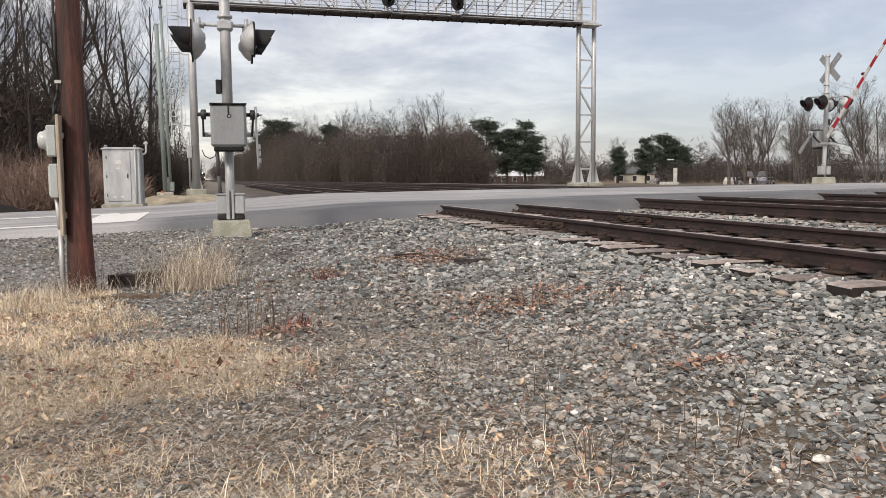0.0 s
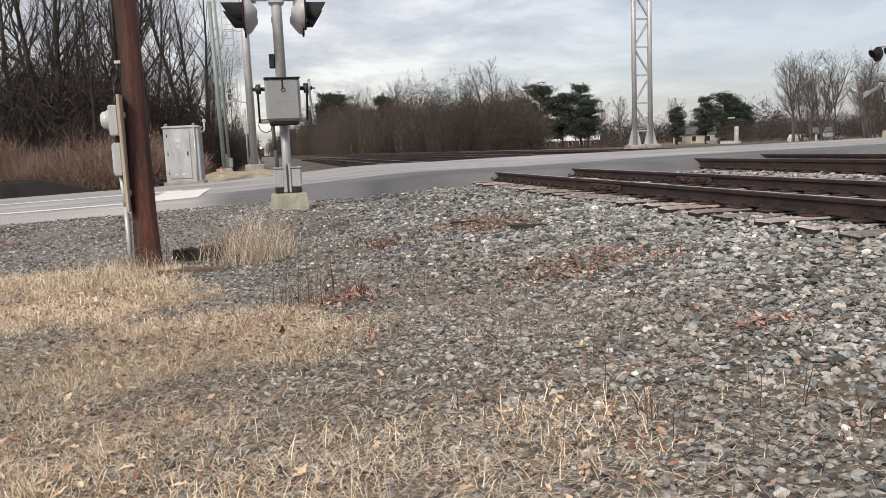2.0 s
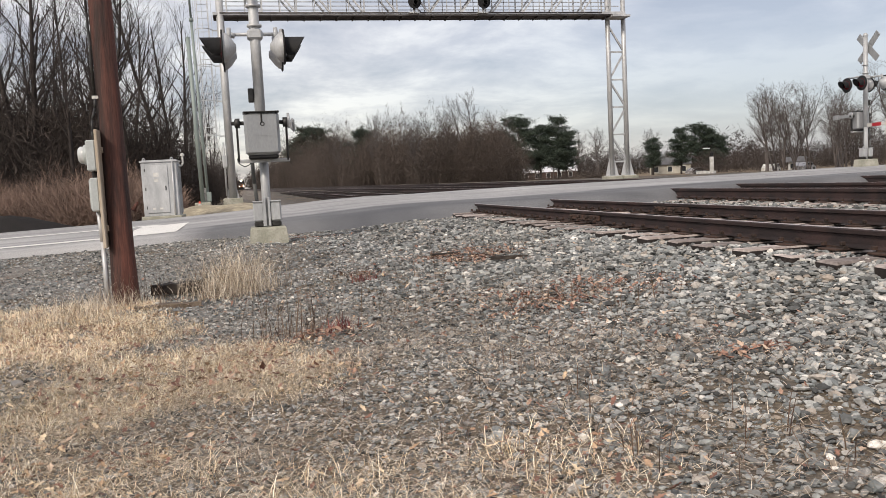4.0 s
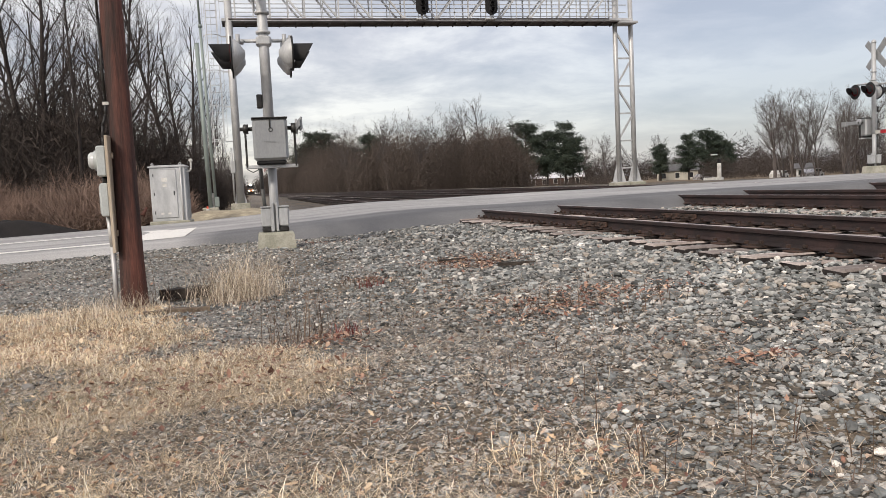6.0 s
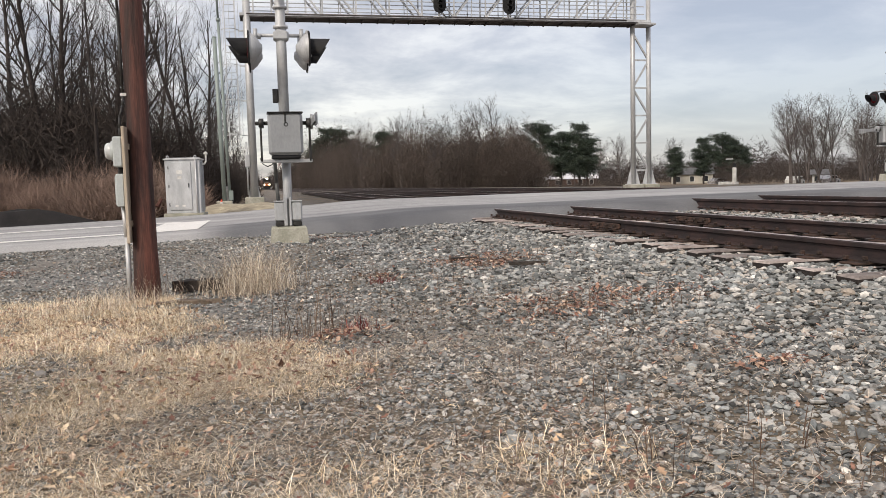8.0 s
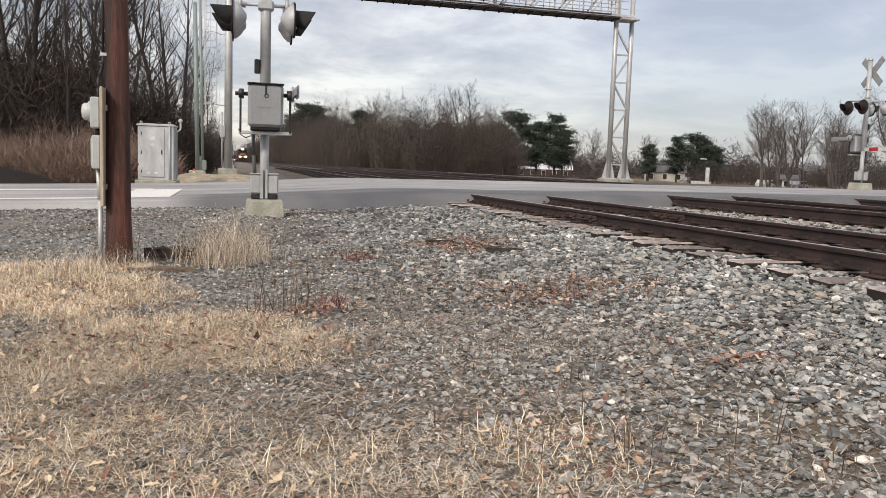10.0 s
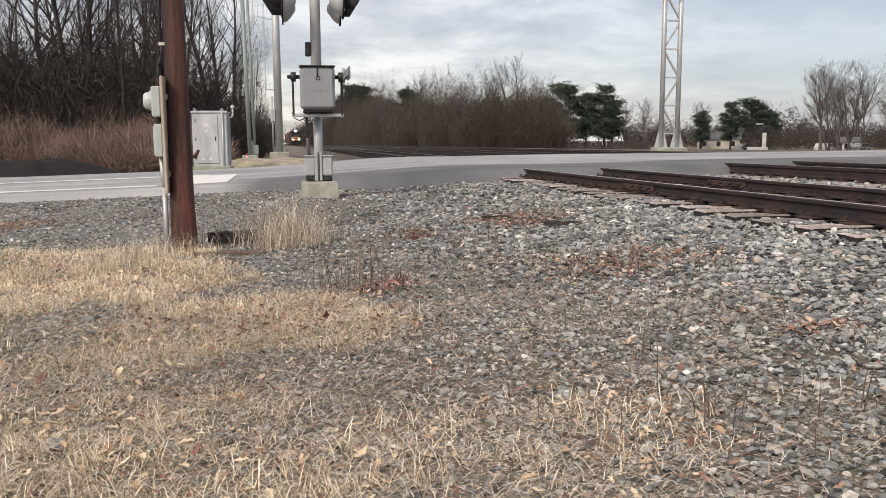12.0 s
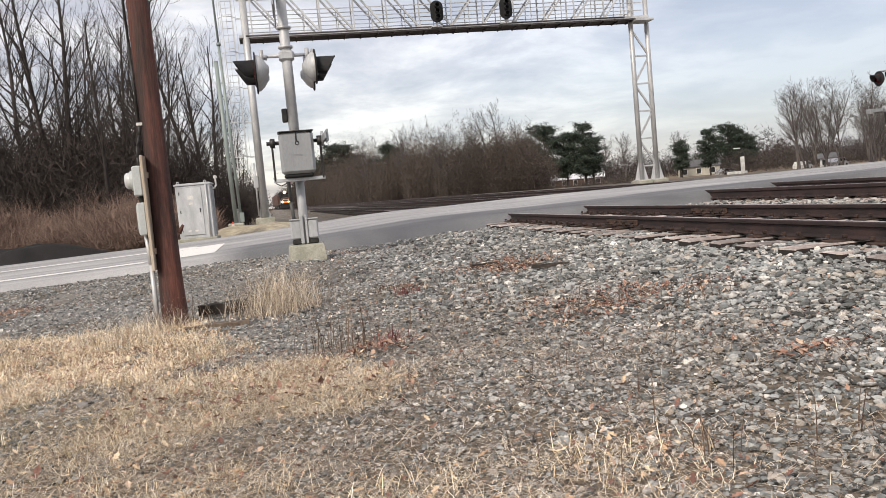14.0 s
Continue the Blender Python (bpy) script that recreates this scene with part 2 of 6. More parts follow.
def ground_material():
    """Gravel where ballast lies, dry grass and earth elsewhere; the split follows the plan."""
    m, nt, b = shader("gravel_and_dry_grass", 0.95)
    co = nt.nodes.new("ShaderNodeTexCoord")
    sep = nt.nodes.new("ShaderNodeSeparateXYZ")
    nt.links.new(co.outputs["Object"], sep.inputs[0])
    v = node(nt, "ShaderNodeTexVoronoi", Scale=34)
    nt.links.new(co.outputs["Object"], v.inputs["Vector"])
    rgb = nt.nodes.new("ShaderNodeSeparateColor")
    nt.links.new(v.outputs["Color"], rgb.inputs[0])
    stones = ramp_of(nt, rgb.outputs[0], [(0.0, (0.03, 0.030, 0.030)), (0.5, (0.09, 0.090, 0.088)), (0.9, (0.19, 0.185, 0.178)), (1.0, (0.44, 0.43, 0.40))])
    # colour darkens towards the cell edges, painting the shade between stones
    gap_shade = ramp_of(nt, v.outputs["Distance"], [(0.3, (1, 1, 1)), (0.75, (0.35, 0.33, 0.31))])
    gravel = blend(nt, 1.0, stones, gap_shade, "MULTIPLY")
    n1 = node(nt, "ShaderNodeTexNoise", Scale=0.5, Detail=6, Roughness=0.65)
    n2 = node(nt, "ShaderNodeTexNoise", Scale=35, Detail=4, Roughness=0.7)
    for n in (n1, n2):
        nt.links.new(co.outputs["Object"], n.inputs["Vector"])
    earth = ramp_of(nt, n2.outputs["Fac"], [(0.3, (0.10, 0.075, 0.05)), (0.55, (0.27, 0.21, 0.135)), (0.75, (0.42, 0.34, 0.23))])
    far = blend(nt, n1.outputs["Fac"], (0.09, 0.062, 0.043), (0.20, 0.15, 0.10))
    grass = blend(nt, 0.5, earth, far)
    # where the ballast lies: beside the tracks, and by the road
    edge = node(nt, "ShaderNodeMapRange")
    edge.inputs["From Min"].default_value, edge.inputs["From Max"].default_value = -6.4, -4.6
    nt.links.new(sep.outputs["X"], edge.inputs["Value"])
    edge2 = node(nt, "ShaderNodeMapRange")
    edge2.inputs["From Min"].default_value, edge2.inputs["From Max"].default_value = 48.0, 32.0
    nt.links.new(sep.outputs["X"], edge2.inputs["Value"])
    near = node(nt, "ShaderNodeMapRange")
    near.inputs["From Min"].default_value, near.inputs["From Max"].default_value = -7.6, -6.2
    nt.links.new(sep.outputs["Y"], near.inputs["Value"])
    beyond = node(nt, "ShaderNodeMapRange")
    beyond.inputs["From Min"].default_value, beyond.inputs["From Max"].default_value = 1.5, 0.5
    nt.links.new(sep.outputs["Y"], beyond.inputs["Value"])

    def op(kind, a, c):
        n = nt.nodes.new("ShaderNodeMath")
        n.operation = kind
        nt.links.new(a, n.inputs[0]); nt.links.new(c, n.inputs[1])
        return n.outputs[0]
    mask = op("MAXIMUM", op("MULTIPLY", edge.outputs[0], edge2.outputs[0]), op("MULTIPLY", near.outputs[0], beyond.outputs[0]))
    wob = node(nt, "ShaderNodeMapRange")
    wob.inputs["From Min"].default_value, wob.inputs["From Max"].default_value = 0.3, 0.6
    nt.links.new(n1.outputs["Fac"], wob.inputs["Value"])
    mask = op("MULTIPLY", mask, wob.outputs[0])
    fines = node(nt, "ShaderNodeMapRange")
    fines.inputs["From Min"].default_value, fines.inputs["From Max"].default_value = -1.5, -2.9
    nt.links.new(sep.outputs["X"], fines.inputs["Value"])
    spots = ramp_of(nt, n2.outputs["Fac"], [(0.35, (0.15, 0.14, 0.13)), (0.55, (0.34, 0.318, 0.29)), (0.7, (0.48, 0.45, 0.41))])
    gravel = blend(nt, op("MULTIPLY", fines.outputs[0], wob.outputs[0]), gravel, blend(nt, 0.7, gravel, spots))
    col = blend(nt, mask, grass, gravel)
    att = nt.nodes.new("ShaderNodeAttribute")
    att.attribute_name = "straw"
    litter = ramp_of(nt, n2.outputs["Fac"], [(0.36, (0.08, 0.062, 0.044)), (0.5, (0.26, 0.21, 0.145)), (0.66, (0.52, 0.44, 0.32))])
    col = blend(nt, att.outputs["Fac"], col, litter)
    nt.links.new(col, b.inputs["Base Color"])
    bp = node(nt, "ShaderNodeBump", Strength=0.8, Distance=0.02)
    inv = nt.nodes.new("ShaderNodeMath"); inv.operation = "SUBTRACT"; inv.inputs[0].default_value = 1.0
    nt.links.new(v.outputs["Distance"], inv.inputs[1])
    nt.links.new(op("ADD", inv.outputs[0], n2.outputs["Fac"]), bp.inputs["Height"])
    nt.links.new(bp.outputs[0], b.inputs["Normal"])
    return m


GROUND = ground_material()


# ---- mesh tools ----
class Geo:
    """Vertices and faces gathered piece by piece; each face has a smooth flag and a material slot."""

    def __init__(self):
        self.v, self.f, self.s, self.m = [], [], [], []

    def add(self, verts, faces, smooth=False, slot=0):
        k = len(self.v)
        self.v += [tuple(p) for p in verts]
        self.f += [tuple(i + k for i in f) for f in faces]
        self.s += [smooth] * len(faces)
        self.m += [slot] * len(faces)
        return self

    def box(self, c, size, bevel=0.0, rot=None, slot=0):
        """A box with chamfered upright and level edges when bevel is given."""
        hx, hy, hz = (a / 2 for a in size)
        if bevel <= 0:
            pts = [(x, y, z) for z in (-hz, hz) for x, y in ((-hx, -hy), (hx, -hy), (hx, hy), (-hx, hy))]
            faces = [(3, 2, 1, 0), (4, 5, 6, 7)] + [(i, (i + 1) % 4, (i + 1) % 4 + 4, i + 4) for i in range(4)]
        else:
            b = min(bevel, hx * 0.9, hy * 0.9, hz * 0.9)

            def ring(x, y, z):
                return [(-x + b, -y, z), (x - b, -y, z), (x, -y + b, z), (x, y - b, z), (x - b, y, z), (-x + b, y, z), (-x, y - b, z), (-x, -y + b, z)]
            pts = ring(hx - b, hy - b, -hz) + ring(hx, hy, -hz + b) + ring(hx, hy, hz - b) + ring(hx - b, hy - b, hz)
            faces = [tuple(range(7, -1, -1)), tuple(range(24, 32))]
            for r in range(3):
                faces += [(r * 8 + i, r * 8 + (i + 1) % 8, r * 8 + 8 + (i + 1) % 8, r * 8 + 8 + i) for i in range(8)]
        mat = Matrix.Translation(c) @ (rot.to_4x4() if rot else Matrix())
        return self.add([mat @ Vector(p) for p in pts], faces, False, slot)

    def rod(self, a, b, r, r2=None, sides=10, slot=0, caps=True):
        a, b = Vector(a), Vector(b)
        r2 = r if r2 is None else r2
        q = (b - a).to_track_quat("Z", "Y").to_matrix()
        k = len(self.v)
        for p, rad in ((a, r), (b, r2)):
            self.v += [tuple(p + q @ Vector((rad * math.cos(t), rad * math.sin(t), 0))) for t in (2 * math.pi * i / sides for i in range(sides))]
        side = [(k + i, k + (i + 1) % sides, k + sides + (i + 1) % sides, k + sides + i) for i in range(sides)]
        self.f += side
        self.s += [True] * sides
        self.m += [slot] * sides
        if caps:
            self.f += [tuple(range(k + sides - 1, k - 1, -1)), tuple(range(k + sides, k + 2 * sides))]
            self.s += [False] * 2
            self.m += [slot] * 2
        return self

    def beam(self, a, b, w, h, slot=0):
        """A square bar from a to b."""
        a, b = Vector(a), Vector(b)
        q = (b - a).to_track_quat("Z", "Y").to_matrix()
        return self.box((a + b) / 2, (w, h, (b - a).length), 0, q, slot)

    def lathe(self, axis_at, direction, profile, sides=20, slot=0):
        """Turns (distance along, radius) pairs round an axis."""
        d = Vector(direction).normalized()
        q = d.to_track_quat("Z", "Y").to_matrix()
        k = len(self.v)
        for along, r in profile:
            c = Vector(axis_at) + d * along
            self.v += [tuple(c + q @ Vector((r * math.cos(t), r * math.sin(t), 0))) for t in (2 * math.pi * i / sides for i in range(sides))]
        for j in range(len(profile) - 1):
            for i in range(sides):
                self.f.append((k + j * sides + i, k + j * sides + (i + 1) % sides, k + (j + 1) * sides + (i + 1) % sides, k + (j + 1) * sides + i))
                self.s.append(True)
                self.m.append(slot)
        return self

    def sweep(self, profile, path, slot=0, top=None):
        """A closed (x, z) profile carried along points whose sections stay upright across y. top: slot of the profile's listed edges."""
        n, k = len(profile), len(self.v)
        for x, y, z in path:
            self.v += [(x + px, y, z + pz) for px, pz in profile]
        for j in range(len(path) - 1):
            for i in range(n):
                self.f.append((k + j * n + i, k + (j + 1) * n + i, k + (j + 1) * n + (i + 1) % n, k + j * n + (i + 1) % n))
                self.s.append(False)
                self.m.append(1 if top and i in top else slot)
        self.f += [tuple(range(k, k + n)), tuple(range(k + (len(path) - 1) * n + n - 1, k + (len(path) - 1) * n - 1, -1))]
        self.s += [False] * 2
        self.m += [slot] * 2
        return self

    def mesh(self, name, *mats):
        me = bpy.data.meshes.new(name)
        me.from_pydata(self.v, [], self.f)
        me.polygons.foreach_set("use_smooth", self.s)
        me.polygons.foreach_set("material_index", self.m)
        for m in mats:
            me.materials.append(m)
        me.update()
        return me


def part(name, g, mats, parent=None, label="", at=None):
    """One mesh object under a thing or a part."""
    mats = mats if isinstance(mats, tuple) else (mats,)
    ob = new(name, g if isinstance(g, bpy.types.Mesh) else g.mesh(name, *mats))
    if at is not None:
        ob.matrix_basis = at if isinstance(at, Matrix) else Matrix.Translation(at)
    ob.parent = parent
    if label:
        tagged(ob, label)
    return ob


def thing(name, at, label, category, group="", kind="", rz=0.0):
    ob = new(name)
    ob.empty_display_size = 0.2
    ob.matrix_basis = pose(*at, 0, 0, rz)
    return tagged(ob, label, category, group, kind)


def interp(x, table):
    return float(np.interp(x, [a for a, _ in table], [b for _, b in table]))


# ---- the lie of the land: x across the tracks, y along them, zero at the crown of the nearest rail by the road ----
ROAD_Z = [(-90, -1.0), (-40, -0.62), (-12, -0.46), (-8.7, -0.37), (-6.0, -0.29), (-4.2, -0.20), (-1.5, -0.03), (0, 0.0), (1.5, 0.0), (4.3, 0.05), (5.9, 0.07), (8.7, 0.09), (10.2, 0.10), (16, 0.16), (30, 0.2), (90, 0.0)]
LAND_Z = [(-300, -0.9), (-60, -0.8), (-12, -0.62), (-8, -0.55), (-5, -0.48), (-3.6, -0.43), (-2.4, -0.37), (-1.4, -0.30), (-0.9, -0.262), (-0.5, -0.228), (-0.1, -0.215), (2.2, -0.212), (3.2, -0.205), (3.9, -0.185), (6.5, -0.165), (7.6, -0.19), (8.3, -0.17), (10.9, -0.16), (12.5, -0.05), (16, 0.10), (40, 0.0), (300, -0.3)]


def bend(y):
    """How far the tracks have swung to the left by that way along."""
    return -0.0265 * (math.sqrt((y - 125) ** 2 + 3600) + (y - 125)) / 2 + 0.18 if y > -30 else 0.0


def road_z(x):
    return interp(x, ROAD_Z)


def land_z(x, y):
    """The ground's height; takes numbers or arrays."""
    x, y = np.asarray(x, float), np.asarray(y, float)
    swing = np.where(y > 0, -0.0265 * (np.sqrt((y - 125) ** 2 + 3600) + (y - 125)) / 2 + 0.18, 0.0)
    x0 = x - swing
    z = np.interp(x0, [a for a, _ in LAND_Z], [b for _, b in LAND_Z])
    rz = np.interp(x, [a for a, _ in ROAD_Z], [b for _, b in ROAD_Z])
    # the shoulder by the crossing stands higher
    up = np.clip((1 - np.abs(y - 5) / 11.0) * 1.6, 0, 1)
    z = np.where(x0 < -1, z + (np.maximum(z, rz - 0.06 - 0.16 * np.clip((x + 5) / 2.5, 0, 1)) - z) * up, z)
    close = np.clip((x + 11) / 2, 0, 1) * np.clip((0.6 - x) / 1.2, 0, 1) * np.clip((y + 16) / 1, 0, 1) * np.clip((0 - y) / 1.5, 0, 1)
    lumps = 0.018 * np.sin(2.3 * x + 1.1 * y) * np.sin(1.7 * y - 0.8 * x + 1) + 0.012 * np.sin(5.1 * x - 2.7 * y) * np.sin(4.3 * y + 2.1 * x) + 0.006 * np.sin(11 * x + 7 * y) * np.sin(9 * y - 6 * x)
    z = z + close * lumps
    z = z + 0.09 * np.exp(-((x + 3.9) ** 2 + (y + 3.0) ** 2) / 0.9)
    # the fields beyond the crossing lie lower than its hump
    z = z - 0.95 * np.clip((y - 16) / 30, 0, 1) * np.clip((x0 - 14) / 26, 0, 1)
    under = (y > -0.3) & (y < 14.5) & (x > -60) & (x < 60)
    return np.where(under, np.minimum(z, rz - 0.09), z)


# straw and leaf patches of the plan: centre, half sizes, turn in degrees, strength
GRASS_PATCHES = [(-5.55, -8.6, 0.85, 1.5, 15, 1.0), (-4.85, -10.15, 0.95, 0.75, 0, 1.0), (-4.15, -10.55, 0.45, 0.45, 0, 0.9), (-6.4, -7.3, 1.2, 0.75, 0, 0.9), (-5.3, -11.6, 0.9, 0.9, 0, 0.75), (-5.0, -12.7, 1.1, 0.6, 0, 0.55), (-6.8, -9.6, 0.9, 1.6, 0, 0.8), (-4.1, -12.4, 0.9, 0.5, 0, 0.45), (-3.35, -12.25, 0.45, 0.35, 0, 0.35), (-5.25, -7.15, 0.28, 0.25, 0, 1.0)]
BARE_SPOTS = [(-5.5, -10.05, 0.32, 0.6, 0.85), (-5.3, -11.2, 0.3, 0.3, 0.6), (-4.4, -11.2, 0.5, 0.24, 0.9), (-4.75, -9.2, 0.35, 0.3, 0.8)]
LEAF_PATCHES = [(-3.80, -9.68, 0.22, 0.14, 130), (-3.12, -7.0, 0.14, 0.2, 70), (-1.93, -6.4, 0.42, 0.5, 620), (-2.12, -9.55, 0.55, 0.40, 420), (-2.08, -11.55, 0.14, 0.10, 40), (-4.55, -10.4, 0.6, 0.35, 160), (-3.3, -1.9, 0.4, 0.5, 110), (-1.85, -11.0, 0.2, 0.2, 16), (-7.6, -4.2, 0.35, 0.5, 420), (-5.2, -11.4, 0.8, 0.7, 60)]


LATTICE = np.random.RandomState(77).rand(64, 64)


def mottle(x, y, size):
    """Smooth random values of 0 to 1 over the plan, in spots of about that size."""
    u, v = np.asarray(x) / size + 31.7, np.asarray(y) / size + 17.3
    i, j = np.floor(u).astype(int), np.floor(v).astype(int)
    p, q = u - i, v - j
    p, q = p * p * (3 - 2 * p), q * q * (3 - 2 * q)
    a, b = LATTICE[i % 64, j % 64], LATTICE[(i + 1) % 64, j % 64]
    c, d = LATTICE[i % 64, (j + 1) % 64], LATTICE[(i + 1) % 64, (j + 1) % 64]
    return (a * (1 - p) + b * p) * (1 - q) + (c * (1 - p) + d * p) * q


def thin(x, y):
    """Bare spots in the grass."""
    return np.clip(2.3 * (0.5 * mottle(x, y, 0.42) + 0.32 * mottle(y, x, 0.16) + 0.18 * mottle(x, y, 0.07)) - 0.36, 0.03, 1)


def grassy(x, y):
    out = np.zeros_like(x)
    for cx, cy, rx, ry, rot, k in GRASS_PATCHES:
        c, s = math.cos(radians(rot)), math.sin(radians(rot))
        u, v = ((x - cx) * c + (y - cy) * s) / rx, (-(x - cx) * s + (y - cy) * c) / ry
        out = np.maximum(out, k * np.clip(1.5 - (u * u + v * v), 0, 1))
    for cx, cy, rx, ry, k in BARE_SPOTS:
        out = out * (1 - k * np.clip(1.5 - ((x - cx) / rx) ** 2 - ((y - cy) / ry) ** 2, 0, 1))
    ragged = 0.65 * mottle(x, y, 0.7) + 0.45 * mottle(y, x, 0.25)
    return np.clip(out * (0.65 + 0.7 * ragged), 0, 1)

# ---- ground, road ----
def build_ground():
    def steps(*runs):
        out = []
        for a, b, s in runs:
            out += list(np.arange(a, b, s))
        return out + [runs[-1][1]]
    xs = steps((-2500, -400, 300), (-400, -60, 40), (-60, -14, 3), (-14, -7, 0.5), (-7, 1, 0.12), (1, 14, 0.4), (14, 60, 3), (60, 400, 40), (400, 2500, 300))
    ys = steps((-400, -40, 60), (-40, -16, 3), (-16, -1, 0.12), (-1, 30, 0.6), (30, 120, 5), (120, 600, 30), (600, 3000, 300))
    gx, gy = np.meshgrid(xs, ys)
    v = list(zip(gx.ravel().tolist(), gy.ravel().tolist(), land_z(gx, gy).ravel().tolist()))
    f = []
    n = len(xs)
    for j in range(len(ys) - 1):
        f += [(j * n + i, j * n + i + 1, (j + 1) * n + i + 1, (j + 1) * n + i) for i in range(n - 1)]
    g = Geo().add(v, f, True)
    ob = part("ground", g, GROUND)
    att = ob.data.attributes.new("straw", "FLOAT", "POINT")
    att.data.foreach_set("value", (grassy(gx.ravel(), gy.ravel()) * (0.25 + 0.75 * thin(gx.ravel(), gy.ravel()))).astype(np.float32))
    return tagged(ob, "gravel and dry grass ground reaching to the horizon", "ground", kind="structure")


FAR_EDGE = [(-70, 11.0), (-12, 11.2), (-7, 11.6), (-3, 12.6), (0, 13.6), (3, 13.4), (8, 11.4), (14, 10.0), (25, 9.6), (70, 9.6)]
ROAD_OFF = 0.012


def build_road():
    xs = [-70, -40, -25, -18] + list(np.arange(-14, 18.1, 0.5)) + [22, 28, 40, 70]
    gap = 0.09
    g = Geo()
    cols = []
    for x in xs:
        z = road_z(x) + ROAD_OFF
        far = interp(x, FAR_EDGE)
        wob = 0.10 * noise.noise((x * 0.9, 0, 7)) + 0.05 * noise.noise((x * 3.1, 4, 7))
        y0 = -0.05 + wob + interp(x, [(2.6, 0.0), (3.8, 0.45), (6.5, 0.45), (8.0, 0.2), (11, 0.1), (14, 0)])
        row = [(x, y0 - 0.35, z - 0.24), (x, y0 - 0.12, z - 0.05), (x, y0, z)]
        row += [(x, y0 + (far - y0) * k / 8, z + (0.03 if 2 < k < 7 and x < -3 else 0.0)) for k in range(1, 9)]
        row += [(x, far + 0.4, z - 0.2)]
        cols.append(row)
    m = len(cols[0])
    verts = [p for c in cols for p in c]
    faces = [(i * m + j, (i + 1) * m + j, (i + 1) * m + j + 1, i * m + j + 1) for i in range(len(cols) - 1) for j in range(m - 1)]
    g.add(verts, faces, True)
    road = tagged(part("road", g, ASPHALT), "worn grey asphalt road rising over the level crossing", "road", kind="structure")

    def strip(name, x0, x1, y0, y1, label):
        n = max(2, int(abs(x1 - x0) / 0.8))
        lv = []
        for i in range(n + 1):
            x = x0 + (x1 - x0) * i / n
            lift = 0.03 if x < -3 else 0.0
            for y in (y0, y1):
                fr = min(max((y + 0.05) / (interp(x, FAR_EDGE) + 0.05), 0), 1) * 8
                up = interp(fr, [(2, 0), (3, lift), (6, lift), (7, 0)])
                lv.append((x, y, road_z(x) + ROAD_OFF + up + 0.006))
        lf = [(2 * i, 2 * i + 2, 2 * i + 3, 2 * i + 1) for i in range(n)]
        return part(name, Geo().add(lv, lf), LINE, road, label)
    strip("edge_line", -60, -6.8, 1.24, 1.76, "worn white edge line")
    strip("centre_line", -60, -6.2, 5.1, 5.6, "worn white centre line")
    strip("stop_bar", -6.55, -5.52, 1.55, 5.1, "white stop bar painted before the tracks")
    return road


build_ground()
build_road()

# ---- tracks ----
RAIL_PROFILE = [(-0.064, -0.132), (0.064, -0.132), (0.064, -0.124), (0.011, -0.108), (0.008, -0.045), (0.032, -0.036), (0.034, -0.009), (0.026, 0.0), (-0.026, 0.0), (-0.034, -0.009), (-0.032, -0.036), (-0.008, -0.045), (-0.011, -0.108), (-0.064, -0.124)]


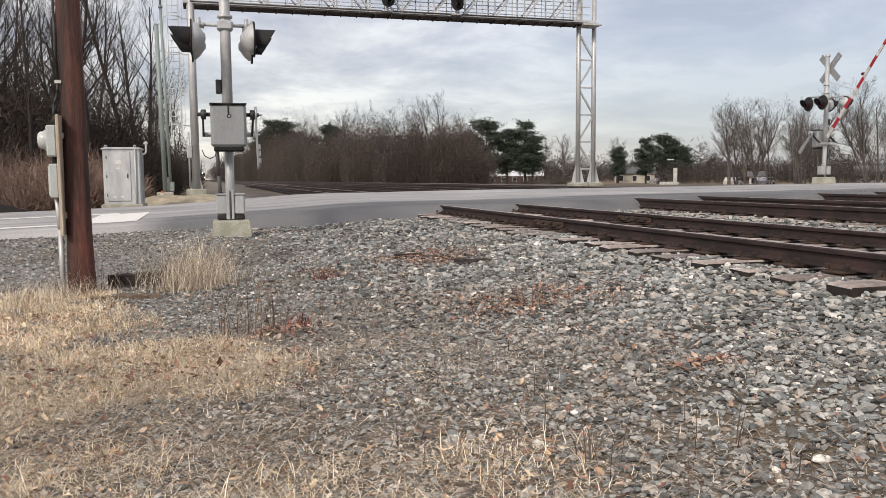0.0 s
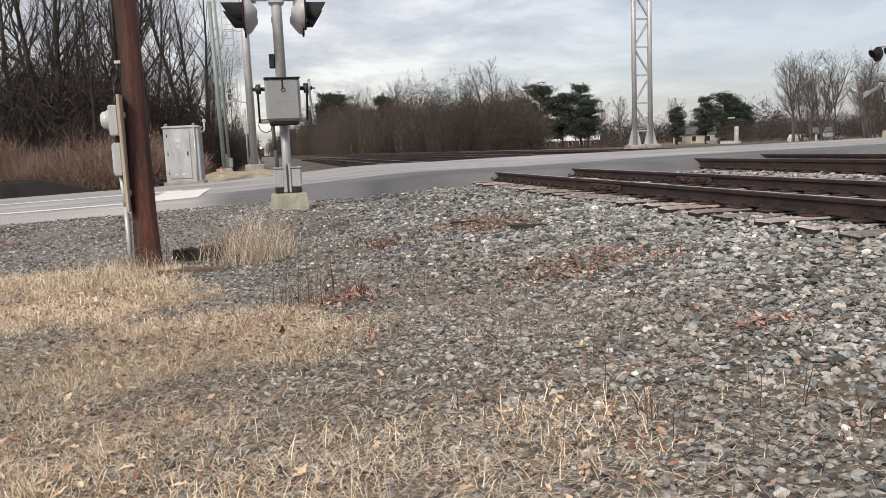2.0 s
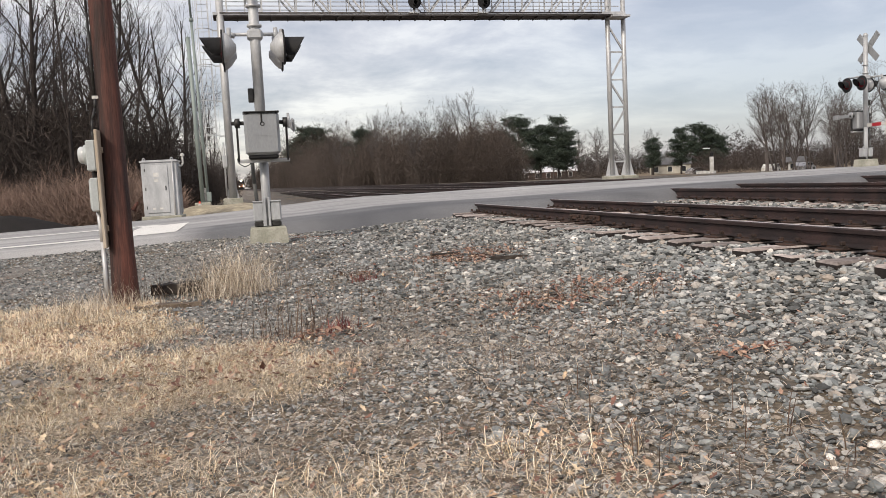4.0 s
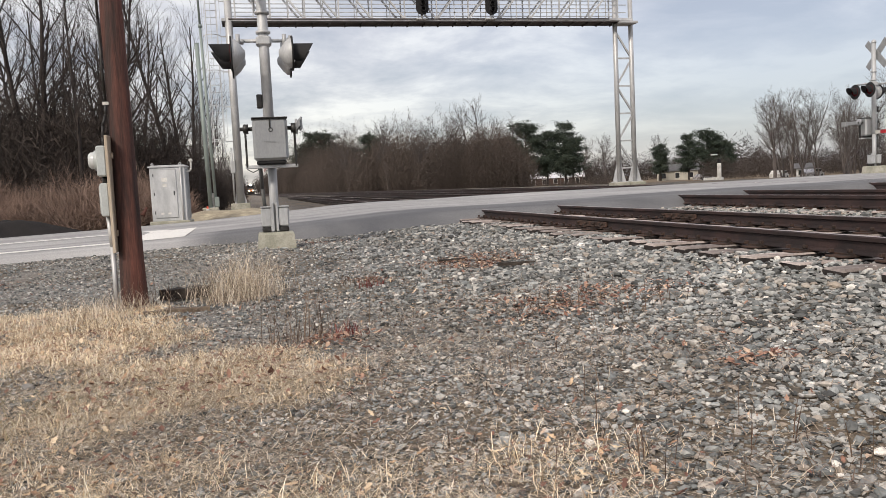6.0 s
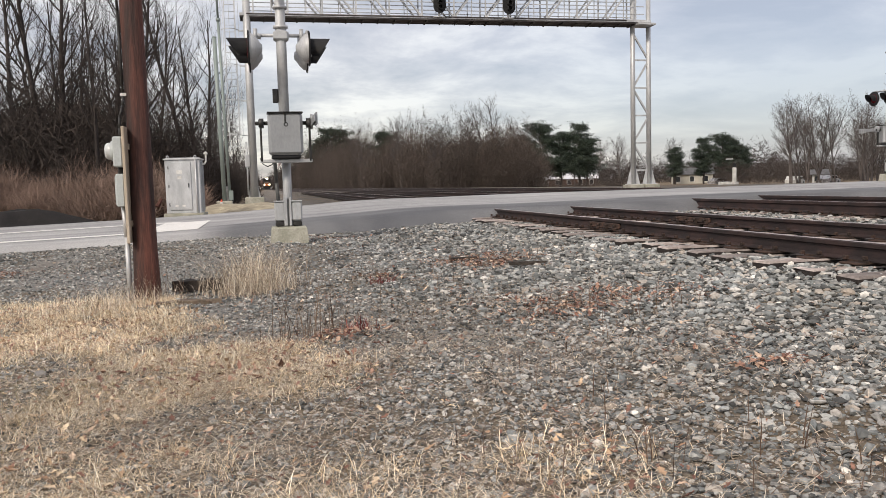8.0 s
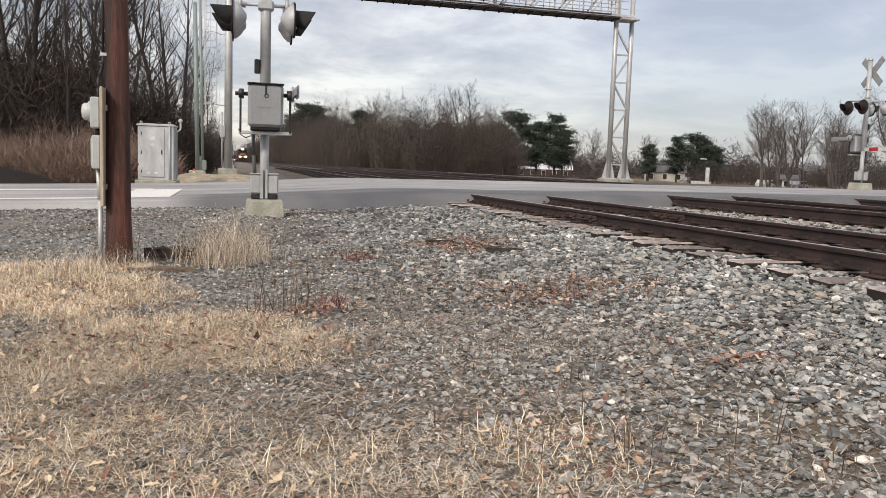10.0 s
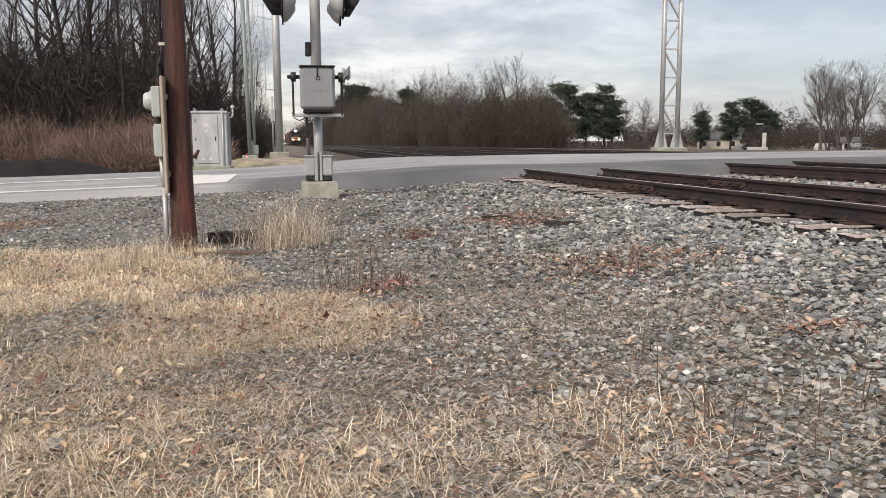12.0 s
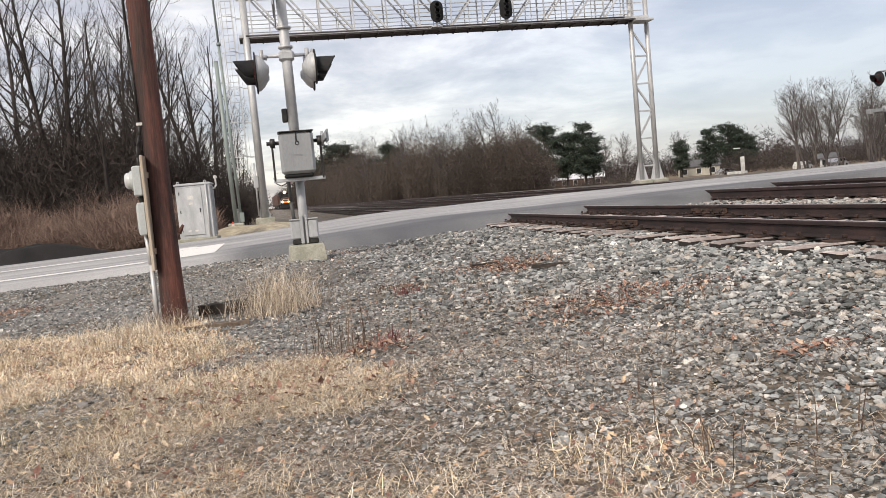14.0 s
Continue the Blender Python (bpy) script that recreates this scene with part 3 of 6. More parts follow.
def build_track(x0, z0, z1, y_start, label, ties_from, ties_to, near_to, tall=1.0):
    t = thing("railway_track", (x0, 0, z0), label, "railway track", "tracks of the crossing")
    path_y = [y_start, -10, 0, 5, 10, 15, 20, 26, 32, 40, 50, 62, 76, 92, 110, 135, 170, 220, 260, 300, 350, 400, 460, 540, 640]
    for dx, z in ((0.0, 0.0), (1.505, z1 - z0)):
        g = Geo().sweep([(px, pz * tall) for px, pz in RAIL_PROFILE], [(dx + bend(y) if y > 0 else dx, y, z) for y in path_y], 0, (7,))
        part("rail", g, (RAIL, RAIL_TOP), t, "rust-brown steel rail with a worn head")
    rnd = random.Random(int(x0 * 10) + 3)
    tilt = math.degrees(math.atan2(z1 - z0, 1.505))
    variants = []
    for k in range(5):
        g = Geo().box((0, 0, -0.09), (2.62, 0.225, 0.18), 0.012)
        r2 = random.Random(k)
        g.v = [(x + r2.uniform(-0.02, 0.02), y + r2.uniform(-0.012, 0.012), z + r2.uniform(-0.008, 0.004)) for x, y, z in g.v]
        # ends, lower sides and underside take the tie colour with shade in it
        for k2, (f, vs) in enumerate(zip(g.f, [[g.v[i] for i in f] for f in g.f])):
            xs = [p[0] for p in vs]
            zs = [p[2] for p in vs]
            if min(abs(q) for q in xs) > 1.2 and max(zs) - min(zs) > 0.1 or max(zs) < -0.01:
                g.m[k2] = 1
        variants.append(g.mesh("tie", TIE, TIE_SHADE))
    plate = Geo().box((0, 0, 0.008), (0.36, 0.19, 0.016), 0.004).box((0.095, 0, 0.022), (0.03, 0.19, 0.014)).box((-0.095, 0, 0.022), (0.03, 0.19, 0.014))
    for sx, sy in ((0.085, 0.05), (-0.085, -0.05), (0.15, -0.06), (-0.15, 0.06)):
        plate.box((sx, sy, 0.045), (0.035, 0.03, 0.03), 0.005)
    plate = plate.mesh("tie_plate", TIE_PLATE)
    far = Geo()
    y, n = ties_from, 0
    while y < ties_to:
        y = ties_from + 0.487 * n + rnd.uniform(-0.035, 0.035)
        bx = bend(y) if y > 0 else 0.0
        if not (-0.3 < y < 13.6):
            turn = rnd.uniform(-1.8, 1.8)
            off = rnd.uniform(-0.06, 0.06)
            zt = -0.148 * tall + (z1 - z0) / 2 + rnd.uniform(-0.012, 0.004)
            m = pose(0.7525 + bx + off, y, zt, 0, -tilt, turn)
            if y < near_to:
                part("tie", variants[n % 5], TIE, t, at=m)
                for dx, dz in ((0, 0.0), (1.505, z1 - z0)):
                    part("tie_plate", plate, TIE_PLATE, t, at=pose(dx + bx, y, -0.149 * tall + dz, 0, -tilt, 0))
            else:
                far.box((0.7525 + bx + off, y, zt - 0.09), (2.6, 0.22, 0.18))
        n += 1
    # far ties wear the shade-dark side colour on every face, tops too
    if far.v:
        tagged(part("tie_bed", far, TIE_SHADE, t, "distant weathered timber ties"), kind="stuff")
    return t


def joint_bar(track, x, y, side):
    g = Geo()
    for s in (-1, 1):
        g.box((s * 0.026, 0, -0.076), (0.032, 0.92, 0.058), 0.008)
        g.box((s * 0.044, 0, -0.104), (0.036, 0.92, 0.022), 0.006)
        for k in (-0.36, -0.12, 0.12, 0.36):
            g.rod((s * 0.03, k, -0.076), (s * 0.076, k, -0.076), 0.019, sides=6)
    part("joint_bar", g, TIE_PLATE, track, "bolted rusty joint bar", (x, y, 0))


near_track = build_track(0.0, 0.0, 0.0, -60, "rusty railway track on weathered ties in grey ballast", -20.35, 70, 0.2)
joint_bar(near_track, 0.0, -5.1, -1)
joint_bar(near_track, 1.505, -4.6, -1)
mid_track = build_track(4.35, 0.06, 0.08, -60, "rusty middle railway track with a tall dark rail", -6.2, 70, 0.2, 1.4)
far_track = build_track(8.70, 0.10, 0.115, -60, "far railway track beyond the middle one", -3.2, 70, 0.2, 1.4)


# ---- crossing signals with their gates ----
def flasher(parent, at, facing):
    """A lamp with a black disc, a long black hood and a grey cone behind; facing is +1 or -1 along x."""
    f = facing
    disc = Geo().lathe((0, 0, 0), (f, 0, 0), [(-0.012, 0.0), (-0.012, 0.24), (0.0, 0.25), (0.012, 0.24), (0.012, 0.0)], 28)
    lamp = part("lamp", disc, BLACK, parent, "black target disc of a flasher", at)
    back = Geo().lathe((0, 0, 0), (-f, 0, 0), [(0.012, 0.21), (0.05, 0.205), (0.11, 0.15), (0.165, 0.07), (0.185, 0.05), (0.19, 0.0)], 20)
    back.rod((-f * 0.1, 0, 0.1), (-f * 0.1, 0, 0.27), 0.03)
    part("housing", back, SILVER, lamp, "silver-grey conical lamp housing")
    hood = Geo()
    n = 14
    for ring in range(2):
        r = 0.135 + 0.006 * ring
        for i in range(n + 1):
            a = radians(-40 + 260 * i / n)
            reach = 0.21 + 0.09 * math.sin(a)
            for x in (0.012, reach):
                hood.v.append((f * x, r * math.cos(a), r * math.sin(a) - 0.0))
    w = 2 * (n + 1)
    for ring in range(2):
        for i in range(n):
            hood.f.append((ring * w + 2 * i, ring * w + 2 * i + 1, ring * w + 2 * i + 3, ring * w + 2 * i + 2))
    for i in range(n):
        hood.f.append((2 * i + 1, w + 2 * i + 1, w + 2 * i + 3, 2 * i + 3))
    hood.s, hood.m = [True] * len(hood.f), [0] * len(hood.f)
    part("hood", hood, BLACK, lamp, "long black lamp hood")
    lens = Geo().lathe((0, 0, 0), (f, 0, 0), [(0.013, 0.155), (0.03, 0.12), (0.04, 0.0)], 20)
    part("lens", lens, LENS_RED, lamp, "dark red lens")
    return lamp


def gate_mechanism(parent, arm_sign, arm_length, stripes):
    """The turning part: two side arms joined by a cross bar, weights, and the gate arm reaching to arm_sign along y. Level when the gate is down."""
    pivot = Geo().rod((-0.42, 0, 0), (0.42, 0, 0), 0.028, sides=12)
    for s in (-1, 1):
        pivot.lathe((s * 0.30, 0, 0), (s, 0, 0), [(0, 0.0), (0, 0.07), (0.06, 0.07), (0.075, 0.045), (0.075, 0.0)], 14)
    hub = part("gate_shaft", pivot, STEEL_DARK, parent, "dark steel gate shaft")
    for s in (-1, 1):
        part("side_arm", Geo().box((s * 0.345, 0, -0.25), (0.030, 0.07, 0.60), 0.008), STEEL_DARK, hub, "dark steel side arm")
    bar = Geo().box((0, 0, -0.54), (0.74, 0.06, 0.05), 0.008)
    part("cross_bar", bar, SILVER, hub, "silver cross bar")
    reach = 0.86
    weight = Geo().box((0.375, -arm_sign * reach / 2, 0.0), (0.026, reach, 0.11), 0.01)
    weight.lathe((0.365, 0, 0.02), (1, 0, 0), [(0, 0.0), (0, 0.11), (0.03, 0.11), (0.03, 0.0)], 18)
    for k in range(3):
        weight.box((0.40, -arm_sign * (reach - 0.08 - 0.11 * k), 0.0), (0.03, 0.085, 0.17), 0.01)
    weight.rod((0.36, 0, 0.0), (0.46, 0, 0.0), 0.014, sides=8)
    part("counterweight", weight, ALU, hub, "grey counterweight plates")
    g = Geo()
    n = int(arm_length / 0.4)
    y = 0.15
    for i in range(n):
        w0 = 0.12 - 0.07 * i / n
        z0 = 0.05 * (1 - i / n)
        g.box((0, arm_sign * (y + 0.2), -0.40 + z0), (0.035, 0.40, w0), 0.0, None, i % 2)
        y += 0.40
    part("gate_arm", g, stripes, hub, "red and white striped gate arm")
    for k in (0.35, 0.65, 0.95):
        lamp = Geo().lathe((0, arm_sign * arm_length * k, -0.28), (1, 0, 0), [(-0.05, 0.0), (-0.05, 0.05), (0.05, 0.05), (0.05, 0.0)], 12)
        lamp.box((0, arm_sign * arm_length * k, -0.33), (0.03, 0.03, 0.08))
        part("arm_lamp", lamp, LENS_RED, hub, "small red lamp on the gate arm")
    return hub


def crossing_signal(at, arm_sign, label, rz, arm_length, inset, base_h=0.26):
    t = thing("crossing_signal", at, label, "crossing signal", "signals of the level crossing", rz=rz)
    base = Geo()
    base.add([(x * k, y * k, z) for z, k in ((-0.25, 0.30), (base_h - 0.03, 0.255), (base_h, 0.24)) for x, y in ((-1, -1), (1, -1), (1, 1), (-1, 1))],
             [(3, 2, 1, 0)] + [(r * 4 + i, r * 4 + (i + 1) % 4, r * 4 + 4 + (i + 1) % 4, r * 4 + 4 + i) for r in range(2) for i in range(4)] + [(8, 9, 10, 11)])
    part("footing", base, CONCRETE, t, "stained concrete footing")
    post = Geo().rod((0, 0, base_h), (0, 0, 1.35), 0.065, sides=16).rod((0, 0, 1.35), (0, 0, 4.4), 0.078, 0.07, sides=18)
    post.lathe((0, 0, 4.4), (0, 0, 1), [(0, 0.085), (0.04, 0.085), (0.09, 0.05), (0.11, 0.0)], 16)
    part("mast", post, SILVER, t, "silver-painted steel mast")
    for s in (-1, 1):
        jb = Geo().box((s * 0.125, 0, base_h + 0.22), (0.15, 0.22, 0.28), 0.02)
        box = part("junction_box", jb, SILVER, t, "silver cast junction box at the mast foot")
        part("shoe", Geo().box((s * 0.125, -0.01, base_h + 0.04), (0.135, 0.19, 0.07), 0.012), STEEL_DARK, box)
        part("lid", Geo().box((s * 0.125, 0, base_h + 0.37), (0.165, 0.24, 0.022), 0.008), SILVER, box)
    fin = Geo().box((0.03, -0.08, base_h + 0.22), (0.035, 0.07, 0.42), 0.006).box((-0.04, -0.08, base_h + 0.22), (0.05, 0.07, 0.42), 0.006)
    part("clamp", fin, SILVER, t)
    # mechanism case with a rounded lid and hasp
    case = Geo().box((0, -0.24, 1.595), (0.49, 0.30, 0.60), 0.04)
    case = part("mechanism_case", case, ALU, t, "brushed metal gate mechanism case")
    part("case_lid", Geo().box((0, -0.24, 1.90), (0.505, 0.33, 0.018), 0.006), STEEL_DARK, case, "dark lid edge")
    part("case_foot", Geo().box((0, -0.22, 1.27), (0.42, 0.26, 0.06), 0.02), BLACK, case, "black underside")
    hasp = Geo().box((0.0, -0.395, 1.82), (0.022, 0.016, 0.12), 0.004).lathe((0.008, -0.40, 1.73), (0, 1, 0), [(0, 0.030), (0.015, 0.034), (0.015, 0.02), (0, 0.02), (0, 0.03)], 12)
    part("hasp", hasp, STEEL_DARK, case, "dark steel hasp and padlock")
    plate = Geo().box((0, -0.392, 1.57), (0.19, 0.006, 0.007)).box((0, -0.392, 1.552), (0.15, 0.006, 0.005))
    part("embossed_bar", plate, ALU, case)
    cond = Geo()
    pts = [(-0.165, -0.04, 1.30), (-0.155, 0.0, 0.9), (-0.135, 0.05, base_h + 0.36)]
    for a, b in zip(pts, pts[1:]):
        cond.rod(a, b, 0.028, sides=10)
    part("conduit", cond, CONDUIT, t, "grey conduit below the case")
    wire = Geo()
    loop = [(-0.37, -0.25, 1.26), (-0.34, -0.25, 1.18), (-0.27, -0.25, 1.14), (-0.2, -0.2, 1.17), (-0.17, -0.2, 1.26)]
    for a, b in zip(loop, loop[1:]):
        wire.rod(a, b, 0.007, sides=6)
    part("cable", wire, BLACK, t)
    # the lamp arms
    arm = Geo().rod((-0.36, 0, 3.04), (0.36, 0, 3.04), 0.026, sides=10)
    arm.box((0, 0, 3.03), (0.22, 0.20, 0.15), 0.03)
    for s in (-1, 1):
        arm.rod((s * 0.36, -0.34, 3.03), (s * 0.36, 0.34, 3.03), 0.028, sides=10)
        arm.rod((s * 0.36, 0, 3.04), (s * 0.28, 0, 3.02), 0.04, sides=10)
    part("lamp_arm", arm, SILVER, t, "silver cross arm carrying the flashers")
    for z in (3.14, 3.42):
        ring = Geo().lathe((0, 0, z), (0, 0, 1), [(0, 0.08), (0, 0.105), (0.035, 0.105), (0.035, 0.08)], 16).rod((-0.1, -0.05, z + 0.017), (0.1, -0.05, z + 0.017), 0.02, sides=8)
        part("band", ring, GALV, t)
    for s in (-1, 1):
        for dy in (-0.34, 0.34):
            flasher(t, (s * 0.46 - (inset if s > 0 else 0), dy, 2.80), s)
    part("relay_box", Geo().box((-0.115, 0, 2.17), (0.08, 0.09, 0.20), 0.01), STEEL_DARK, t, "small dark box on the mast")
    for k, sg in enumerate((-1, 1)):
        blade = Geo().box((0, 0, 0), (0.02, 1.22, 0.23), 0.004)
        part("crossbuck_blade", blade, ALU, t, "grey metal back of a crossbuck blade", pose(-0.10 - 0.03 * k, 0, 4.02, 45 * sg, 0, 0))
    hub = gate_mechanism(t, arm_sign, arm_length, (WHITE, RED))
    hub.matrix_basis = pose(0, -0.26, 1.755)
    return t, hub


near_signal, near_gate = crossing_signal((-3.885, -2.47, -0.33), 1, "silver crossing signal mast with flashers beside the road", 0, 7.5, 0.08)
far_signal, far_gate = crossing_signal((16.5, 8.75, 0.16), 1, "silver crossing signal with grey crossbuck across the tracks", 180, 7.5, 0.0)


# ---- the signal bridge over the tracks ----
def build_gantry():
    gy = 23.3
    t = thing("signal_bridge", (0, gy, 0), "galvanised steel truss signal bridge spanning all the tracks", "signal bridge")
    zb, zt = 8.25, 10.15
    xl, xr = -4.75, 14.5

    def bar(name, a, b, w, mat=GALV, label=""):
        return part(name, Geo().beam(a, b, w, w), mat, t, label)

    # right tower: two tubes with zigzag lacing
    for x in (xr - 0.43, xr + 0.43):
        col = Geo().rod((x, 0, 0.2), (x, 0, 10.3), 0.125, 0.115, sides=16)
        for s in (-1, 1):
            col.add([(x + s * 0.12, -0.02, 1.1), (x + s * 0.36, -0.02, 0.2), (x + s * 0.12, -0.02, 0.2), (x + s * 0.12, 0.02, 1.1), (x + s * 0.36, 0.02, 0.2), (x + s * 0.12, 0.02, 0.2)],
                    [(0, 1, 2), (5, 4, 3), (0, 3, 4, 1), (1, 4, 5, 2), (2, 5, 3, 0)])
        col.box((x, 0, 0.19), (0.62, 0.62, 0.04))
        part("column", col, GALV, t, "galvanised tube column")
        part("pedestal", Geo().box((x, 0, 0.0), (0.78, 0.9, 0.36), 0.03), CONCRETE, t, "concrete pedestal")
    z, k = 0.9, 0
    while z < 7.6:
        a, b = (xr - 0.43, xr + 0.43) if k % 2 else (xr + 0.43, xr - 0.43)
        bar("brace", (a, 0, z), (b, 0, z + 1.35), 0.085)
        bar("brace", (xr - 0.43, 0, z), (xr + 0.43, 0, z), 0.075)
        z += 1.38
        k += 1
    # left tower: columns one behind the other along the tracks
    for y in (-0.43, 0.43):
        col = Geo().rod((xl, y, 0.1), (xl, y, 10.4), 0.175, 0.155, sides=18)
        for s in (-1, 1):
            col.add([(xl + s * 0.165, y - 0.02, 0.6), (xl + s * 0.27, y - 0.02, 0.1), (xl + s * 0.165, y - 0.02, 0.1), (xl + s * 0.165, y + 0.02, 0.6), (xl + s * 0.27, y + 0.02, 0.1), (xl + s * 0.165, y + 0.02, 0.1)],
                    [(0, 1, 2), (5, 4, 3), (0, 3, 4, 1), (1, 4, 5, 2), (2, 5, 3, 0)])
        part("column", col, GALV, t, "thick galvanised tube column")
    part("pedestal", Geo().box((xl, 0, -0.06), (0.86, 1.5, 0.32), 0.03), CONCRETE, t, "concrete pedestal")
    # boxes and pipes on the left column
    part("signal_box", Geo().box((xl - 0.24, -0.45, 1.75), (0.22, 0.3, 0.55), 0.02), GALV, t, "small equipment box on the column")
    part("riser_pipe", Geo().rod((xl - 0.26, -0.5, 0.2), (xl - 0.26, -0.5, 2.6), 0.04), GALV, t)
    # caged ladder beside the left tower
    lx = xl - 0.75
    for dx in (-0.22, 0.22):
        bar("ladder_rail", (lx + dx, -0.3, 2.2), (lx + dx, -0.3, 12.2), 0.034)
    z = 2.4
    while z < 12:
        part("rung", Geo().rod((lx - 0.22, -0.3, z), (lx + 0.22, -0.3, z), 0.014, sides=6), GALV, t)
        z += 0.3
    for i in range(5):
        a = math.pi * i / 4
        bar("cage_bar", (lx - 0.38 * math.cos(a), -0.3 - 0.62 * math.sin(a), 2.9), (lx - 0.38 * math.cos(a), -0.3 - 0.62 * math.sin(a), 12.2), 0.018)
    for z in np.arange(2.9, 12.2, 1.55):
        hoop = Geo()
        pts = [(lx - 0.38 * math.cos(math.pi * i / 8), -0.3 - 0.62 * math.sin(math.pi * i / 8), z) for i in range(9)]
        for a, b in zip(pts, pts[1:]):
            hoop.beam(a, b, 0.010, 0.035)
        hoop.beam((lx + 0.38, -0.3, z), (xl, -0.3, z), 0.03, 0.05)
        part("cage_hoop", hoop, GALV, t)
    # truss: chords, posts, diagonals on the near and the far face
    for y in (-0.5, 0.5):
        for z in (zb, zt):
            part("chord", Geo().box(((xl + xr) / 2, y, z), (xr - xl + 0.6, 0.13, 0.13), 0.01), GALV, t, "galvanised chord of the truss")
        xs = list(np.linspace(xl + 0.3, xr - 0.5, 13))
        mid = 6
        for i, x in enumerate(xs):
            bar("post", (x, y, zb), (x, y, zt), 0.06)
            if i < mid:
                bar("diagonal", (x, y, zt), (xs[i + 1], y, zb), 0.075)
            elif i < len(xs) - 1:
                bar("diagonal", (x, y, zb), (xs[i + 1], y, zt), 0.075)
    for x in np.linspace(xl + 0.3, xr - 0.5, 13):
        bar("tie_beam", (x, -0.5, zt), (x, 0.5, zt), 0.05)
    # handrails along both sides and the deck between
    for y in (-0.42, 0.42):
        for z in (zb + 0.35, zb + 0.72, zb + 1.1):
            bar("handrail", (xl, y, z), (xr, y, z), 0.036)
        for x in np.arange(xl + 1.1, xr, 1.55):
            bar("rail_post", (x, y, zb), (x, y, zb + 1.1), 0.036)
    deck = Geo().box(((xl + xr) / 2, 0, zb - 0.06), (xr - xl + 0.6, 0.95, 0.05), 0)
    for y in (-0.5, 0.5):
        deck.box(((xl + xr) / 2, y, zb - 0.04), (xr - xl + 0.6, 0.05, 0.15))
    for x in np.arange(xl, xr, 0.75):
        deck.box((x, 0, zb - 0.13), (0.06, 0.9, 0.07))
    part("deck", deck, GALV_DARK, t, "dark steel grating walkway")
    part("end_bracket", Geo().box((xr, -0.3, zb - 0.16), (0.95, 0.9, 0.10), 0.01), GALV, t)
    part("deck_conduit", Geo().rod((xl, -0.58, zb + 0.02), (xr - 1, -0.58, zb + 0.02), 0.03), GALV_DARK, t, "cable conduit along the deck")
    # upper platform
    ux0, ux1, uz = -0.1, 9.1, zt + 0.22
    up = Geo().box(((ux0 + ux1) / 2, -0.75, uz), (ux1 - ux0, 0.9, 0.06))
    for y in (-1.2, -0.3):
        up.box(((ux0 + ux1) / 2, y, uz), (ux1 - ux0, 0.05, 0.2))
    part("upper_platform", up, GALV_DARK, t, "dark grating platform for the upper signals")
    for z in (0.4, 0.75, 1.1):
        bar("handrail", (ux0, -1.2, uz + z), (ux1, -1.2, uz + z), 0.036)
    for x in np.linspace(ux0, ux1, 8):
        bar("rail_post", (x, -1.2, uz), (x, -1.2, uz + 1.1), 0.036)
    return t


build_gantry()


def signal_head(x, z, h):
    t = thing("rail_signal", (x, 22.35, z), "black three-lamp railway signal head on the signal bridge", "railway signal", "signals on the signal bridge")
    w = 0.30
    g = Geo()
    outline = [(w * math.cos(a), (h / 2 - w) * (1 if math.sin(a) >= 0 else -1) + w * math.sin(a)) for a in (2 * math.pi * (i + 0.5) / 24 for i in range(24))]
    g.add([(px, y, pz) for y in (0.0, 0.05) for px, pz in outline], [tuple(range(24)), tuple(range(47, 23, -1))] + [(i, 24 + i, 24 + (i + 1) % 24, (i + 1) % 24) for i in range(24)])
    part("backplate", g, BLACK, t, "black oval backplate")
    for k in range(3):
        z0 = (k - 1) * 0.26
        hood = Geo().lathe((0, 0, z0), (0, -1, 0), [(0, 0.11), (0.26, 0.115), (0.26, 0.105), (0.02, 0.10), (0.02, 0.0)], 16)
        part("hood", hood, BLACK, t, "black lamp hood")
    part("case", Geo().box((0, 0.16, 0), (0.34, 0.22, h * 0.8), 0.04), BLACK, t)
    part("stalk", Geo().rod((0, 0.2, -h / 2 - 0.16), (0, 0.2, -h / 2 + 0.1), 0.06).box((0, 0.4, -h / 2 - 0.14), (0.5, 0.5, 0.06)), GALV, t)


for x in (4.0, 7.35):
    signal_head(x, 8.88, 1.0)
for x in (2.1, 4.05, 5.6, 7.5):
    signal_head(x, 11.05, 1.15)


